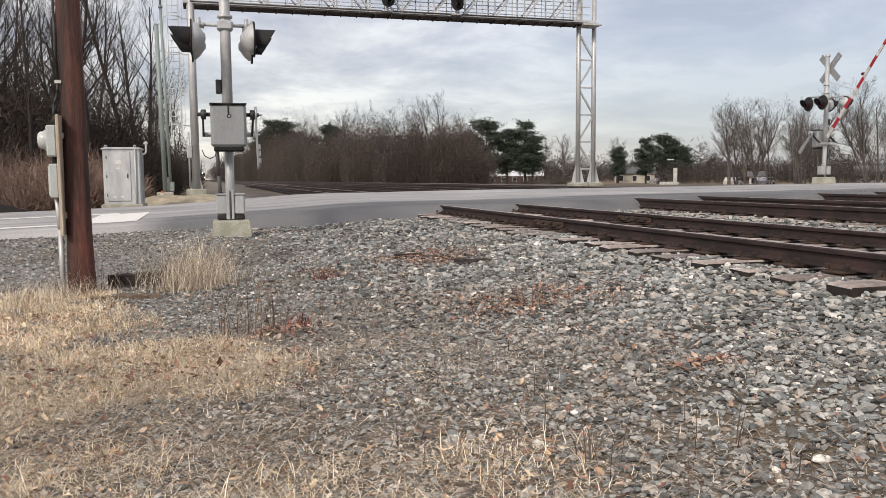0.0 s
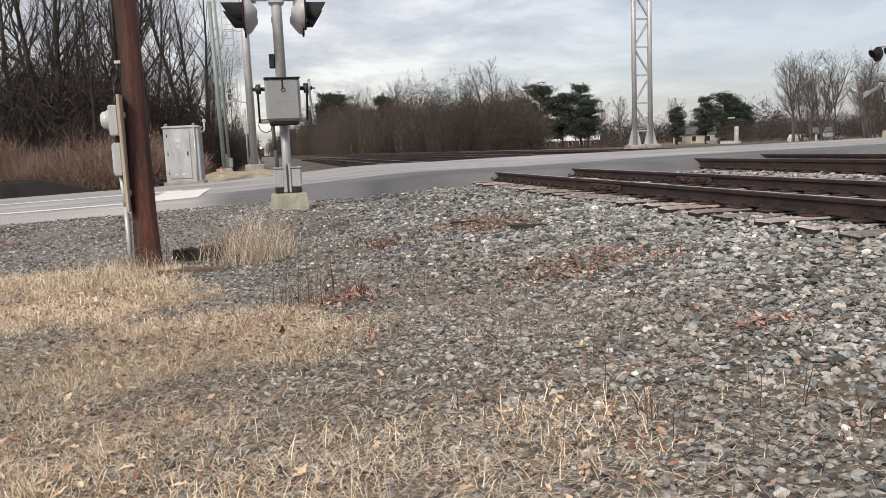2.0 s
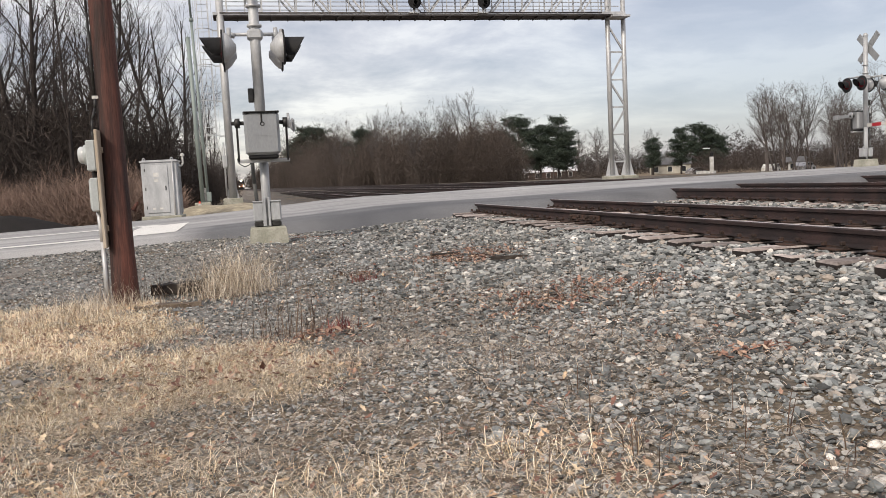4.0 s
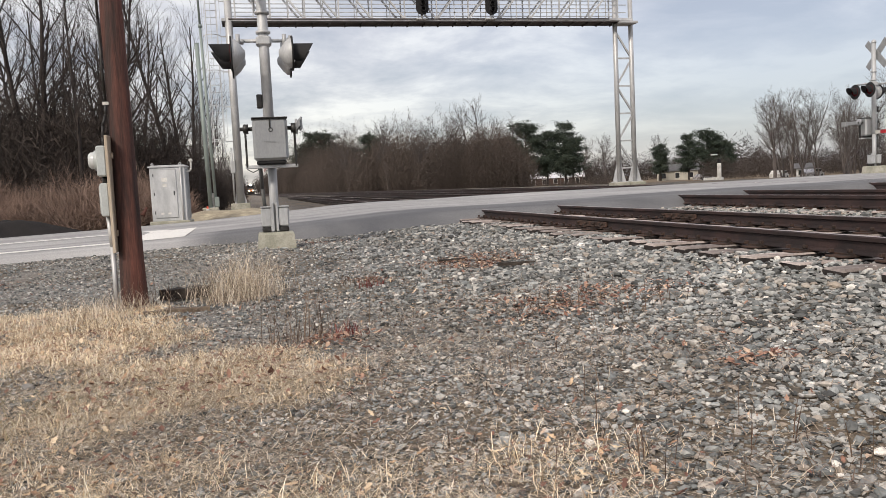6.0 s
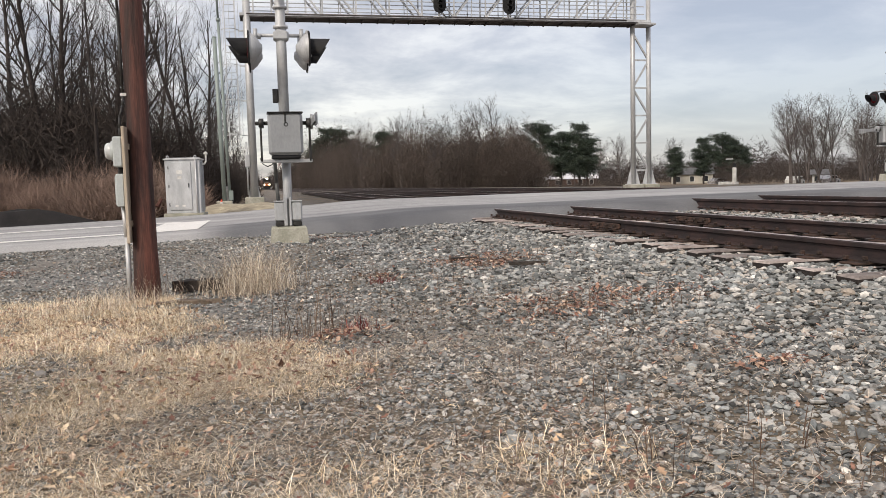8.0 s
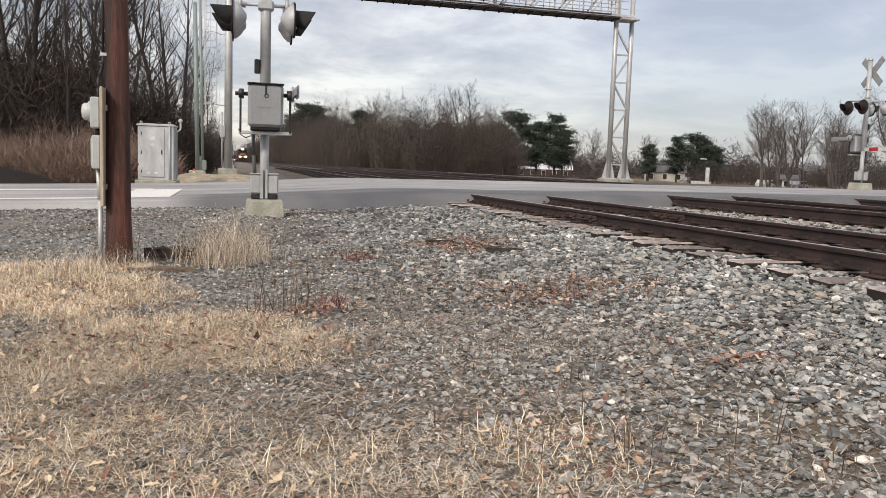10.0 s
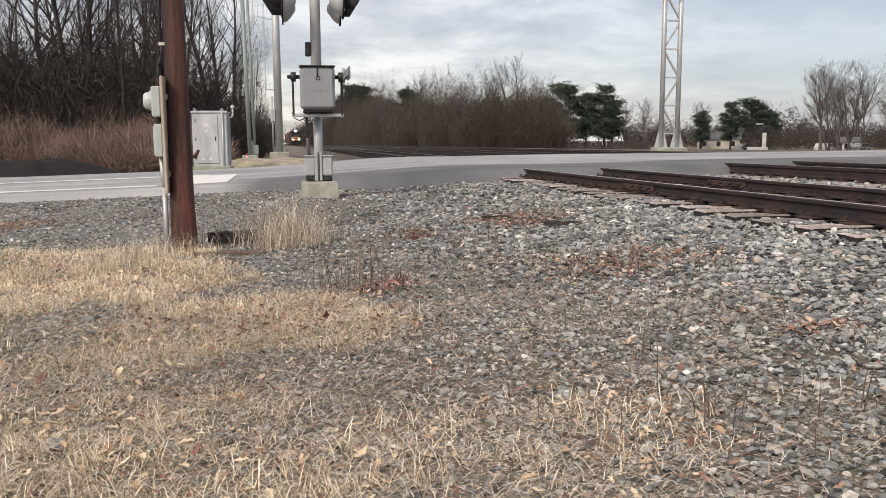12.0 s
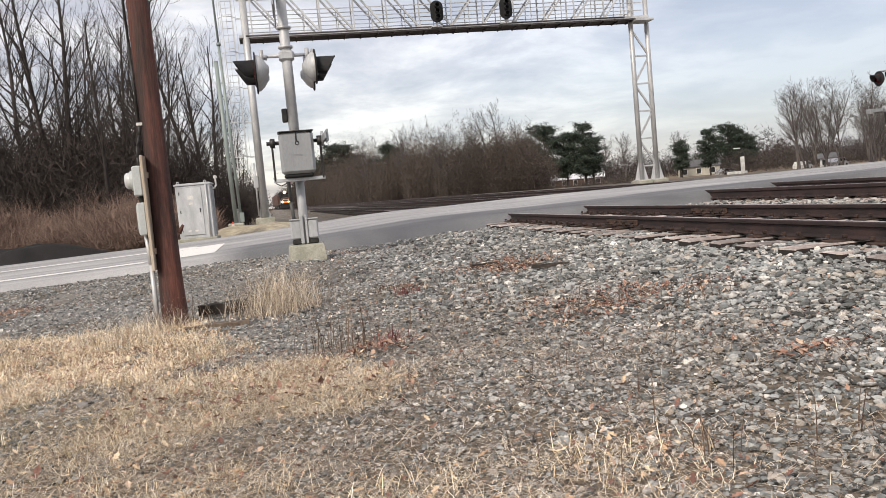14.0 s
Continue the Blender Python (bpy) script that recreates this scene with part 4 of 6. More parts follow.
# ---- things beside the track ----
def build_service_pole():
    t = thing("utility_pole", (-5.265, -7.02, -0.50), "dark red-brown creosoted wooden pole at the grass edge", "utility pole")
    g = Geo()
    n, sides = 60, 28
    rnd = random.Random(4)
    ph = [rnd.uniform(0, 6.28) for _ in range(4)]
    for j in range(n + 1):
        z = 9.2 * j / n - 0.3
        r = 0.105 - 0.0035 * max(z, 0) + (0.008 * (1 - z / 0.5) if z < 0.5 else 0)
        for i in range(sides):
            a = 2 * math.pi * i / sides
            rr = r * (1 + 0.025 * math.sin(3 * a + ph[0] + z * 0.4) + 0.018 * math.sin(7 * a + ph[1]) + 0.012 * math.sin(11 * a + ph[2] + z) + (0.05 * (0.6 - z) / 0.6 * math.sin(9 * a + ph[3] + 5 * z) if z < 0.6 else 0))
            g.v.append((rr * math.cos(a) - 0.012 * z, rr * math.sin(a) + 0.07 * z, z))
    for j in range(n):
        for i in range(sides):
            g.f.append((j * sides + i, j * sides + (i + 1) % sides, (j + 1) * sides + (i + 1) % sides, (j + 1) * sides + i))
    g.s, g.m = [True] * len(g.f), [0] * len(g.f)
    part("pole", g, CREOSOTE, t, "creosoted round pole")
    board = Geo().box((-0.112, -0.02, 1.06), (0.026, 0.24, 1.02), 0.005).box((-0.11, -0.02, 0.72), (0.05, 0.07, 0.05)).box((-0.11, 0.02, 1.40), (0.05, 0.07, 0.05))
    part("mounting_board", board, BOARD, t, "pale weathered mounting board")
    up = Geo().box((-0.164, -0.02, 1.35), (0.080, 0.22, 0.265), 0.012)
    up = part("meter_box", up, METER, t, "pale grey electricity meter box")
    part("meter_ring", Geo().lathe((-0.203, -0.02, 1.36), (-1, 0, 0), [(0, 0.088), (0.025, 0.088), (0.03, 0.078)], 24), METER, up)
    part("meter_glass", Geo().lathe((-0.226, -0.02, 1.36), (-1, 0, 0), [(0, 0.076), (0.035, 0.073), (0.052, 0.058), (0.056, 0.0)], 24), GLASS, up, "glass meter dome")
    low = Geo().box((-0.160, -0.02, 1.015), (0.070, 0.20, 0.29), 0.01)
    low = part("switch_box", low, METER, t, "grey switch box under the meter")
    part("switch_cover", Geo().box((-0.198, -0.02, 1.015), (0.012, 0.17, 0.25), 0.004), METER, low)
    part("nipple", Geo().rod((-0.16, -0.02, 1.155), (-0.16, -0.02, 1.225), 0.025), STEEL_DARK, t)
    pipe = Geo()
    pts = [(-0.15, -0.02, 1.48), (-0.155, -0.02, 1.56), (-0.15, 0.0, 1.66), (-0.125, 0.04, 1.76), (-0.122, 0.06, 1.86), (-0.14, 0.13, 2.6), (-0.165, 0.22, 3.9), (-0.17, 0.38, 6.2), (-0.19, 0.5, 8.4)]
    for a, b in zip(pts, pts[1:]):
        pipe.rod(a, b, 0.011, sides=8)
    part("service_conduit", pipe, STEEL_DARK, t, "dark conduit running up the pole")
    part("conduit_clip", Geo().box((-0.118, 0.06, 1.86), (0.05, 0.03, 0.025)), WHITE, t)
    part("ground_conduit", Geo().rod((-0.145, -0.02, -0.02), (-0.145, -0.02, 0.60), 0.022, sides=12).rod((-0.145, -0.02, 0.58), (-0.16, -0.02, 0.88), 0.02), GALV, t, "grey conduit down to the ground")
    part("splinter", Geo().rod((0.12, 0.0, 0.86), (0.16, 0.02, 0.93), 0.022, 0.012, sides=6), CREOSOTE, t)
    return t


def build_cabinet():
    t = thing("equipment_cabinet", (-6.82, 13.1, -0.36), "tall grey metal railway equipment cabinet on a pad by the road", "cabinet", rz=-3)
    body = Geo().box((0, 0, 0.98), (1.1, 0.78, 1.74), 0.02)
    body = part("body", body, SILVER, t, "dull silver metal body")
    part("roof", Geo().box((0, 0, 1.87), (1.17, 0.86, 0.05), 0.012).box((0, 0, 1.905), (1.06, 0.74, 0.03), 0.01), SILVER, t, "overhanging metal roof")
    door = part("door", Geo().box((-0.08, -0.40, 1.0), (0.70, 0.03, 1.56), 0.012), SILVER, t, "pale metal door")
    part("handle", Geo().box((0.18, -0.425, 1.02), (0.03, 0.03, 0.14), 0.006), BLACK, door, "black door handle")
    part("notice", Geo().box((-0.10, -0.418, 1.45), (0.17, 0.004, 0.13)).box((-0.10, -0.418, 1.27), (0.13, 0.004, 0.10)), WHITE, door, "faded white notice")
    part("label_plate", Geo().box((-0.22, -0.418, 0.36), (0.10, 0.004, 0.06)).box((0.0, -0.418, 0.36), (0.10, 0.004, 0.06)), WHITE, door)
    for z in (0.4, 1.0, 1.6):
        part("hinge", Geo().rod((-0.44, -0.40, z - 0.05), (-0.44, -0.40, z + 0.05), 0.016), STEEL_DARK, door)
    rib = Geo()
    for y in (-0.2, 0.08, 0.3):
        rib.box((0.56, y, 0.98), (0.035, 0.05, 1.6), 0.008)
    part("side_rib", rib, ALU, t)
    part("corner_pipe", Geo().rod((0.42, -0.43, 0.1), (0.42, -0.43, 1.85), 0.03), GALV, t, "conduit on the corner")
    for x in (-0.46, 0.40):
        part("lifting_eye", Geo().lathe((x, -0.3, 1.95), (0, 1, 0), [(0, 0.03), (0.015, 0.05), (0.03, 0.03), (0.015, 0.018), (0, 0.03)], 12), GALV, t)
    vent = Geo()
    pts = [(0.58, -0.1, 1.70), (0.68, -0.1, 1.72), (0.72, -0.1, 1.80), (0.72, -0.1, 2.02)]
    for a, b in zip(pts, pts[1:]):
        vent.rod(a, b, 0.03, sides=10)
    vent.lathe((0.72, -0.1, 2.02), (0, 0, 1), [(0, 0.06), (0.03, 0.07), (0.08, 0.05), (0.10, 0.0)], 14)
    part("vent_pipe", vent, WHITE, t, "white curved vent pipe")
    part("pad", Geo().box((0, 0, 0.04), (1.25, 1.05, 0.16), 0.02), CONCRETE, t, "concrete pad")
    # added dark strip standing in for the shade under the body
    part("shadow_sill", Geo().box((0.0, 0, 0.12), (0.96, 0.74, 0.05)), STEEL_DARK, t)
    return t


def build_masts():
    t = thing("signal_mast", (-5.88, 19.1, -0.16), "green-grey steel signal mast beyond the road", "steel mast")
    part("post", Geo().rod((0, 0, 0.1), (-0.10, 0, 6.7), 0.085, 0.08, sides=16), GREEN_GREY, t, "green-grey steel post")
    part("cap", Geo().lathe((-0.10, 0, 6.7), (0, 0, 1), [(0, 0.09), (0.03, 0.09), (0.06, 0.0)], 14), GREEN_GREY, t)
    part("footing", Geo().box((0, 0, 0.08), (0.62, 0.62, 0.22), 0.03), CONCRETE, t, "small concrete footing")
    t = thing("radio_mast", (-5.70, 19.9, -0.16), "thin green-grey antenna mast beside the signal mast", "steel mast")
    part("pole", Geo().rod((0, 0, 0), (-0.14, 0, 7.6), 0.06, 0.055, sides=14).rod((-0.14, 0, 7.6), (-0.28, 0, 15), 0.045, 0.03, sides=12), GREEN_GREY, t)
    part("collar", Geo().lathe((-0.14, 0, 7.5), (0, 0, 1), [(0, 0.055), (0.0, 0.085), (0.12, 0.085), (0.12, 0.045)], 14), GREEN_GREY, t)
    part("box", Geo().box((0.05, -0.08, 0.4), (0.18, 0.16, 0.4), 0.02), GREEN_GREY, t, "small box at the mast foot")
    t = thing("traffic_cone", (-5.95, 18.0, -0.24), "small orange and white traffic cone", "traffic cone")
    part("cone", Geo().lathe((0, 0, 0.03), (0, 0, 1), [(0, 0.10), (0.12, 0.07)], 16).lathe((0, 0, 0.03), (0, 0, 1), [(0.22, 0.045), (0.32, 0.025), (0.32, 0)], 16), ORANGE, t)
    part("white_band", Geo().lathe((0, 0, 0.03), (0, 0, 1), [(0.12, 0.07), (0.22, 0.045)], 16), WHITE, t)
    part("base", Geo().box((0, 0, 0.015), (0.24, 0.24, 0.03), 0.006), ORANGE, t)
    t = thing("marker_post", (-6.3, 31.0, -0.1), "short white marker post by the tracks", "post")
    part("post", Geo().box((0, 0, 0.35), (0.18, 0.1, 0.8), 0.02), WHITE, t)


def build_road_pole():
    t = thing("utility_pole", (-13.05, 10.2, -0.46), "grey wooden roadside pole with dark bands and a lamp", "utility pole")
    g = Geo().rod((0, 0, -0.2), (-0.25, 0.3, 9.5), 0.185, 0.13, sides=18)
    part("pole", g, GREY_WOOD, t, "grey weathered pole")
    for z in (0.3, 0.45, 1.05, 1.17, 1.3):
        part("band", Geo().lathe((-0.026 * z, 0.032 * z, z), (0, 0, 1), [(0, 0.18), (0, 0.196), (0.05, 0.196), (0.05, 0.18)], 18), STEEL_DARK, t, "dark metal band")
    part("reflector", Geo().box((-0.02, -0.15, 1.76), (0.24, 0.05, 0.26), 0.02), WHITE, t, "bright white reflector plate")
    part("reflector_shade", Geo().lathe((-0.02, -0.16, 1.52), (0, 0, 1), [(0, 0.03), (0.05, 0.10), (0.1, 0.12), (0.1, 0.0)], 14), GALV_DARK, t)
    part("guy_wire", Geo().rod((0.18, 0.1, 9), (0.22, 0.0, 2.0), 0.012, sides=6), BLACK, t)


def mound(name, at, rx, ry, h, mat, label, category, seed):
    r = random.Random(seed)
    g = Geo()
    n, m = 44, 14
    ph = [r.uniform(0, 6.28) for _ in range(6)]
    for j in range(m + 1):
        k = j / m
        for i in range(n):
            a = 2 * math.pi * i / n
            w = 1 + 0.16 * math.sin(2 * a + ph[0]) + 0.10 * math.sin(5 * a + ph[1]) + 0.05 * math.sin(9 * a + ph[2])
            z = h * min(1.0, 1.25 * (math.cos(k ** 1.5 * math.pi) * 0.5 + 0.5)) * (1 + 0.20 * math.sin(3 * a + ph[3]) * k + 0.14 * math.sin(7 * a + 4 * k + ph[4]) * k + 0.08 * math.sin(13 * a + 9 * k + ph[5]) * k) - 0.06
            g.v.append((rx * k * w * math.cos(a), ry * k * w * math.sin(a), z))
    for j in range(m):
        for i in range(n):
            g.f.append((j * n + i, (j + 1) * n + i, (j + 1) * n + (i + 1) % n, j * n + (i + 1) % n))
    g.s, g.m = [True] * len(g.f), [0] * len(g.f)
    ob = part(name, g, mat, None, at=at)
    return tagged(ob, label, category)


MULCH = weathered("dark_millings", (0.016, 0.013, 0.014), (0.007, 0.006, 0.006), 0.95, 0, 3, 30, 0.9)
PALE_GRAVEL = weathered("pale_sandy_gravel", (0.50, 0.44, 0.32), (0.30, 0.26, 0.19), 0.95, 0, 2.5, 28, 0.9)
ROTTEN = weathered("rotten_timber", (0.085, 0.068, 0.055), (0.028, 0.022, 0.018), 0.95, 0, 5, 40, 0.6, 1.0)

build_service_pole()
build_cabinet()
build_masts()
build_road_pole()
mound("asphalt_mound", (-13.4, 16.8, -0.55), 3.1, 1.8, 0.52, MULCH, "dark pile of road millings at the wood's edge", "pile", 3)
mound("asphalt_mound", (-18.6, 17.2, -0.55), 2.6, 1.7, 0.66, MULCH, "dark pile of road millings at the wood's edge", "pile", 5)
tagged(mound("gravel_patch", (-4.9, 17.3, -0.33), 2.6, 3.8, 0.30, PALE_GRAVEL, "pale sandy gravel spread round the mast feet", "gravel", 9), kind="structure")


def old_timber(at, rz, size, seed, label, mat=None):
    r = random.Random(seed)
    g = Geo()
    n = 9
    for j in range(n + 1):
        x = size[0] * (j / n - 0.5)
        for a, b in ((-1, -1), (1, -1), (1, 1), (-1, 1)):
            g.v.append((x + r.uniform(-0.01, 0.01), a * size[1] / 2 * r.uniform(0.75, 1.05), b * size[2] / 2 * r.uniform(0.6, 1.05)))
    for j in range(n):
        g.f += [(4 * j + i, 4 * j + (i + 1) % 4, 4 * j + 4 + (i + 1) % 4, 4 * j + 4 + i) for i in range(4)]
    g.f += [(3, 2, 1, 0), tuple(range(4 * n, 4 * n + 4))]
    g.s, g.m = [False] * len(g.f), [0] * len(g.f)
    tagged(part("old_tie", g, mat or ROTTEN, None, at=pose(*at, 0, 0, rz)), label, "timber")


old_timber((-4.86, -6.62, -0.40), -4, (0.44, 0.15, 0.12), 1, "short rotten dark tie stub lying in the gravel")
old_timber((-4.86, -7.55, -0.445), 3, (0.54, 0.11, 0.05), 2, "flat weathered plank half sunk in the gravel", GREY_WOOD)
old_timber((-2.07, -5.98, float(land_z(-2.07, -5.98)) + 0.035), 4, (0.34, 0.07, 0.05), 6, "small dark stick of old timber in the ballast")
old_timber((-1.75, -7.2, float(land_z(-1.75, -7.2)) + 0.035), -6, (0.36, 0.06, 0.04), 8, "small dark stick of old timber in the ballast")


# ---- the approaching train ----
LOCO = weathered("black_locomotive_paint", (0.022, 0.022, 0.024), (0.014, 0.012, 0.011), 0.45, 0.0, 2, 20, 0.02)
LOCO_TRIM = weathered("orange_nose_stripe", (0.62, 0.20, 0.05), (0.4, 0.12, 0.03), 0.5, 0, 3, 30, 0.02)
CAR = weathered("brown_boxcar_paint", (0.14, 0.055, 0.035), (0.07, 0.035, 0.025), 0.7, 0, 2, 20, 0.05, 0.3)
WINDSHIELD = weathered("dark_windshield", (0.02, 0.022, 0.025), (0.012, 0.012, 0.014), 0.08, 0, 3, 20, 0)
HEADLIGHT = glowing("headlight", (1.0, 0.74, 0.50), 60.0)


def wheelset(parent, y, r=0.50):
    g = Geo()
    for s in (-0.75, 0.75):
        g.lathe((s, y, r), (1, 0, 0), [(-0.06, 0.0), (-0.06, r), (0.06, r), (0.06, 0.0)], 20)
    g.rod((-0.95, y, r), (0.95, y, r), 0.09)
    part("wheelset", g, STEEL_DARK, parent)


def build_train():
    t = thing("freight_train", (0, 0, 0), "dark approaching locomotive with bright headlights on the near track", "train")
    part("frame", Geo().box((0, 10.5, 1.25), (2.9, 20.5, 0.35), 0.04), LOCO, t, "black locomotive frame")
    nose = Geo().add([(x, y, z) for x, y, z in ((-1.0, 0.9, 1.4), (1.0, 0.9, 1.4), (1.0, 0.9, 2.75), (-1.0, 0.9, 2.75), (-1.1, 2.6, 1.4), (1.1, 2.6, 1.4), (1.1, 2.6, 3.0), (-1.1, 2.6, 3.0))],
                     [(0, 1, 2, 3), (1, 5, 6, 2), (4, 0, 3, 7), (3, 2, 6, 7), (5, 4, 7, 6)])
    nose = part("nose", nose, LOCO, t, "short black nose")
    part("nose_stripe", Geo().box((0, 0.885, 1.75), (1.9, 0.02, 0.35)).box((0, 0.885, 2.45), (1.5, 0.02, 0.18)), LOCO_TRIM, nose, "orange nose stripes")
    cab = Geo().box((0, 3.9, 2.95), (3.05, 2.7, 3.1), 0.12)
    cab = part("cab", cab, LOCO, t, "black cab")
    for s in (-1, 1):
        part("windshield", Geo().box((s * 0.62, 2.53, 3.75), (0.95, 0.03, 0.6), 0.01), WINDSHIELD, cab)
        part("side_window", Geo().box((s * 1.53, 3.9, 3.7), (0.03, 1.6, 0.65), 0.01), WINDSHIELD, cab)
    part("number_box", Geo().box((0, 2.50, 4.33), (1.3, 0.08, 0.42), 0.02), LOCO, cab, "black number board housing")
    part("headlight", Geo().lathe((-0.16, 2.46, 4.33), (0, -1, 0), [(0, 0.0), (0, 0.21), (0.05, 0.21), (0.06, 0.0)], 14).lathe((0.16, 2.46, 4.33), (0, -1, 0), [(0, 0.0), (0, 0.21), (0.05, 0.21), (0.06, 0.0)], 14), HEADLIGHT, cab, "bright twin headlight")
    for s in (-1, 1):
        part("ditch_light", Geo().lathe((s * 0.88, 0.35, 1.82), (0, -1, 0), [(0, 0.0), (0, 0.17), (0.05, 0.17), (0.06, 0.0)], 14), HEADLIGHT, t, "bright ditch light")
    part("pilot", Geo().box((0, 0.45, 0.75), (2.7, 0.25, 1.1), 0.05), LOCO, t, "black snow plough pilot")
    rail = Geo()
    for s in (-1, 1):
        for y in (0.4, 2.3):
            rail.rod((s * 1.4, y, 1.4), (s * 1.4, y, 2.4), 0.025, sides=6)
        rail.rod((s * 1.4, 0.4, 2.4), (s * 1.4, 2.3, 2.4), 0.025, sides=6)
        rail.rod((s * 0.4, 0.4, 2.4), (s * 1.4, 0.4, 2.4), 0.025, sides=6)
    part("handrail", rail, WHITE, t)
    part("long_hood", Geo().box((0, 12.6, 2.85), (2.0, 14.4, 2.85), 0.15), LOCO, t, "black long hood")
    part("radiator", Geo().box((0, 18.0, 4.0), (2.9, 3.2, 0.7), 0.1), LOCO, t)
    part("fuel_tank", Geo().box((0, 10.3, 0.75), (2.5, 4.6, 0.8), 0.2), LOCO, t)
    for y0 in (3.2, 15.2):
        part("truck_frame", Geo().box((-1.0, y0 + 2, 0.65), (0.16, 4.6, 0.35), 0.04).box((1.0, y0 + 2, 0.65), (0.16, 4.6, 0.35), 0.04), STEEL_DARK, t)
        for k in range(3):
            wheelset(t, y0 + 2 * k)
    y = 21.5
    for k in range(4):
        part("boxcar_body", Geo().box((0, y + 8.3, 2.75), (3.05, 16.2, 3.3), 0.06), CAR, t, "brown boxcar body")
        part("boxcar_floor", Geo().box((0, y + 8.3, 0.98), (2.6, 15.6, 0.28)), STEEL_DARK, t)
        for yy in (1.6, 3.3, 13.3, 15.0):
            wheelset(t, y + yy, 0.42)
        y += 17.2
    return t


train = build_train()


# ---- houses, vehicles and posts in the distance ----
SIDING = weathered("white_siding", (0.66, 0.66, 0.66), (0.52, 0.52, 0.52), 0.7, 0, 0.8, 8, 0.05)
CREAM = weathered("cream_siding", (0.50, 0.475, 0.41), (0.40, 0.38, 0.33), 0.8, 0, 0.8, 8, 0.05)
ROOF_GREY = weathered("grey_shingles", (0.16, 0.16, 0.165), (0.10, 0.10, 0.105), 0.9, 0, 1.0, 6, 0.2)
ROOF_PALE = weathered("pale_metal_roof", (0.74, 0.75, 0.77), (0.62, 0.63, 0.66), 0.4, 0.1, 0.5, 8, 0.02)
BRICK_RED = weathered("red_brown_wall", (0.11, 0.066, 0.052), (0.07, 0.045, 0.038), 0.9, 0, 1.0, 10, 0.1)
PANE = weathered("dark_window_pane", (0.03, 0.035, 0.04), (0.02, 0.022, 0.026), 0.1, 0, 1.0, 10, 0)


def house(at, rz, w, d, h, rise, wall_mat, roof_mat, label, windows, name="house"):
    t = thing(name, at, label, "house", "houses beyond the tracks", rz=rz)
    g = Geo().add([(x, y, z) for z in (-0.6, h) for x, y in ((-w / 2, -d / 2), (w / 2, -d / 2), (w / 2, d / 2), (-w / 2, d / 2))] + [(-w / 2, 0, h + rise), (w / 2, 0, h + rise)],
                  [(0, 1, 5, 4), (2, 3, 7, 6), (1, 2, 6, 9, 5), (3, 0, 4, 8, 7)])
    wall = part("wall", g, wall_mat, t)
    o, th = 0.35, 0.14
    for s in (-1, 1):
        y0, z0 = s * (d / 2 + o), h - o * rise / (d / 2)
        pts = [(-w / 2 - o, y0, z0), (w / 2 + o, y0, z0), (w / 2 + o, 0, h + rise), (-w / 2 - o, 0, h + rise)]
        pts += [(x, y, z + th) for x, y, z in pts]
        part("roof", Geo().add(pts, [(0, 1, 2, 3), (4, 5, 6, 7), (0, 1, 5, 4), (1, 2, 6, 5), (3, 0, 4, 7), (2, 3, 7, 6)]), roof_mat, t, "pitched roof")
    for k in range(windows):
        x = -w / 2 + w * (k + 0.5) / windows
        win = part("window", Geo().box((x, -d / 2 - 0.03, h * 0.58), (min(1.05, w / windows * 0.6), 0.10, min(1.35, h * 0.55)), 0.02), WHITE, t, "white framed window")
        part("pane", Geo().box((x, -d / 2 - 0.09, h * 0.58), (min(0.85, w / windows * 0.48), 0.04, min(1.15, h * 0.45))), PANE, win)
    return t


house((67.0, 168.0, -1.35), -21, 13.0, 8, 2.2, 1.9, BRICK_RED, ROOF_PALE, "long low red-brown building with a pale metal roof", 5)
house((86.5, 145.0, -1.4), -29, 8.5, 7, 2.4, 1.3, CREAM, ROOF_GREY, "cream house with a grey roof between pines", 3)
house((79.8, 94.6, -1.35), -37, 2.3, 3.2, 1.7, 0.6, SIDING, ROOF_GREY, "small white house among bare trees", 2)
house((114.5, 107.5, -1.3), -44, 4.8, 5.0, 2.0, 1.2, SIDING, ROOF_GREY, "white house with a grey gabled roof and a row of windows", 4)


def parked_car(at, rz, mat, label):
    t = thing("parked_car", at, label, "car", "cars parked by the houses", rz=rz)
    side = [(-2.1, 0.35), (2.1, 0.35), (2.15, 0.75), (1.3, 0.92), (0.75, 1.40), (-1.1, 1.42), (-1.8, 0.98), (-2.15, 0.9)]
    n = len(side)
    g = Geo().add([(x, y, z) for y in (-0.85, 0.85) for x, z in side], [tuple(range(n)), tuple(range(2 * n - 1, n - 1, -1))] + [(i, n + i, n + (i + 1) % n, (i + 1) % n) for i in range(n)])
    part("body", g, mat, t)
    part("window", Geo().add([(x, y, z) for y in (-0.87, 0.87) for x, z in ((1.1, 0.95), (0.7, 1.33), (-1.0, 1.34), (-1.55, 0.98))], [(0, 1, 2, 3), (7, 6, 5, 4), (0, 4, 5, 1), (2, 6, 7, 3)]), PANE, t)
    for x in (-1.3, 1.3):
        for y in (-0.8, 0.8):
            part("wheel", Geo().lathe((x, y, 0.32), (0, 1, 0), [(-0.1, 0), (-0.1, 0.32), (0.1, 0.32), (0.1, 0)], 16), BLACK, t)


SILVER_CAR = weathered("silver_car_paint", (0.5, 0.5, 0.52), (0.45, 0.45, 0.47), 0.3, 0.5, 2, 20, 0)
parked_car((76.0, 117.0, -1.3), 20, SILVER_CAR, "silver car parked under the pines")
parked_car((70.5, 88.0, -1.25), 40, WHITE, "white car parked before the bare trees")
parked_car((76.5, 88.5, -1.25), 30, SILVER_CAR, "silver car parked before the bare trees")

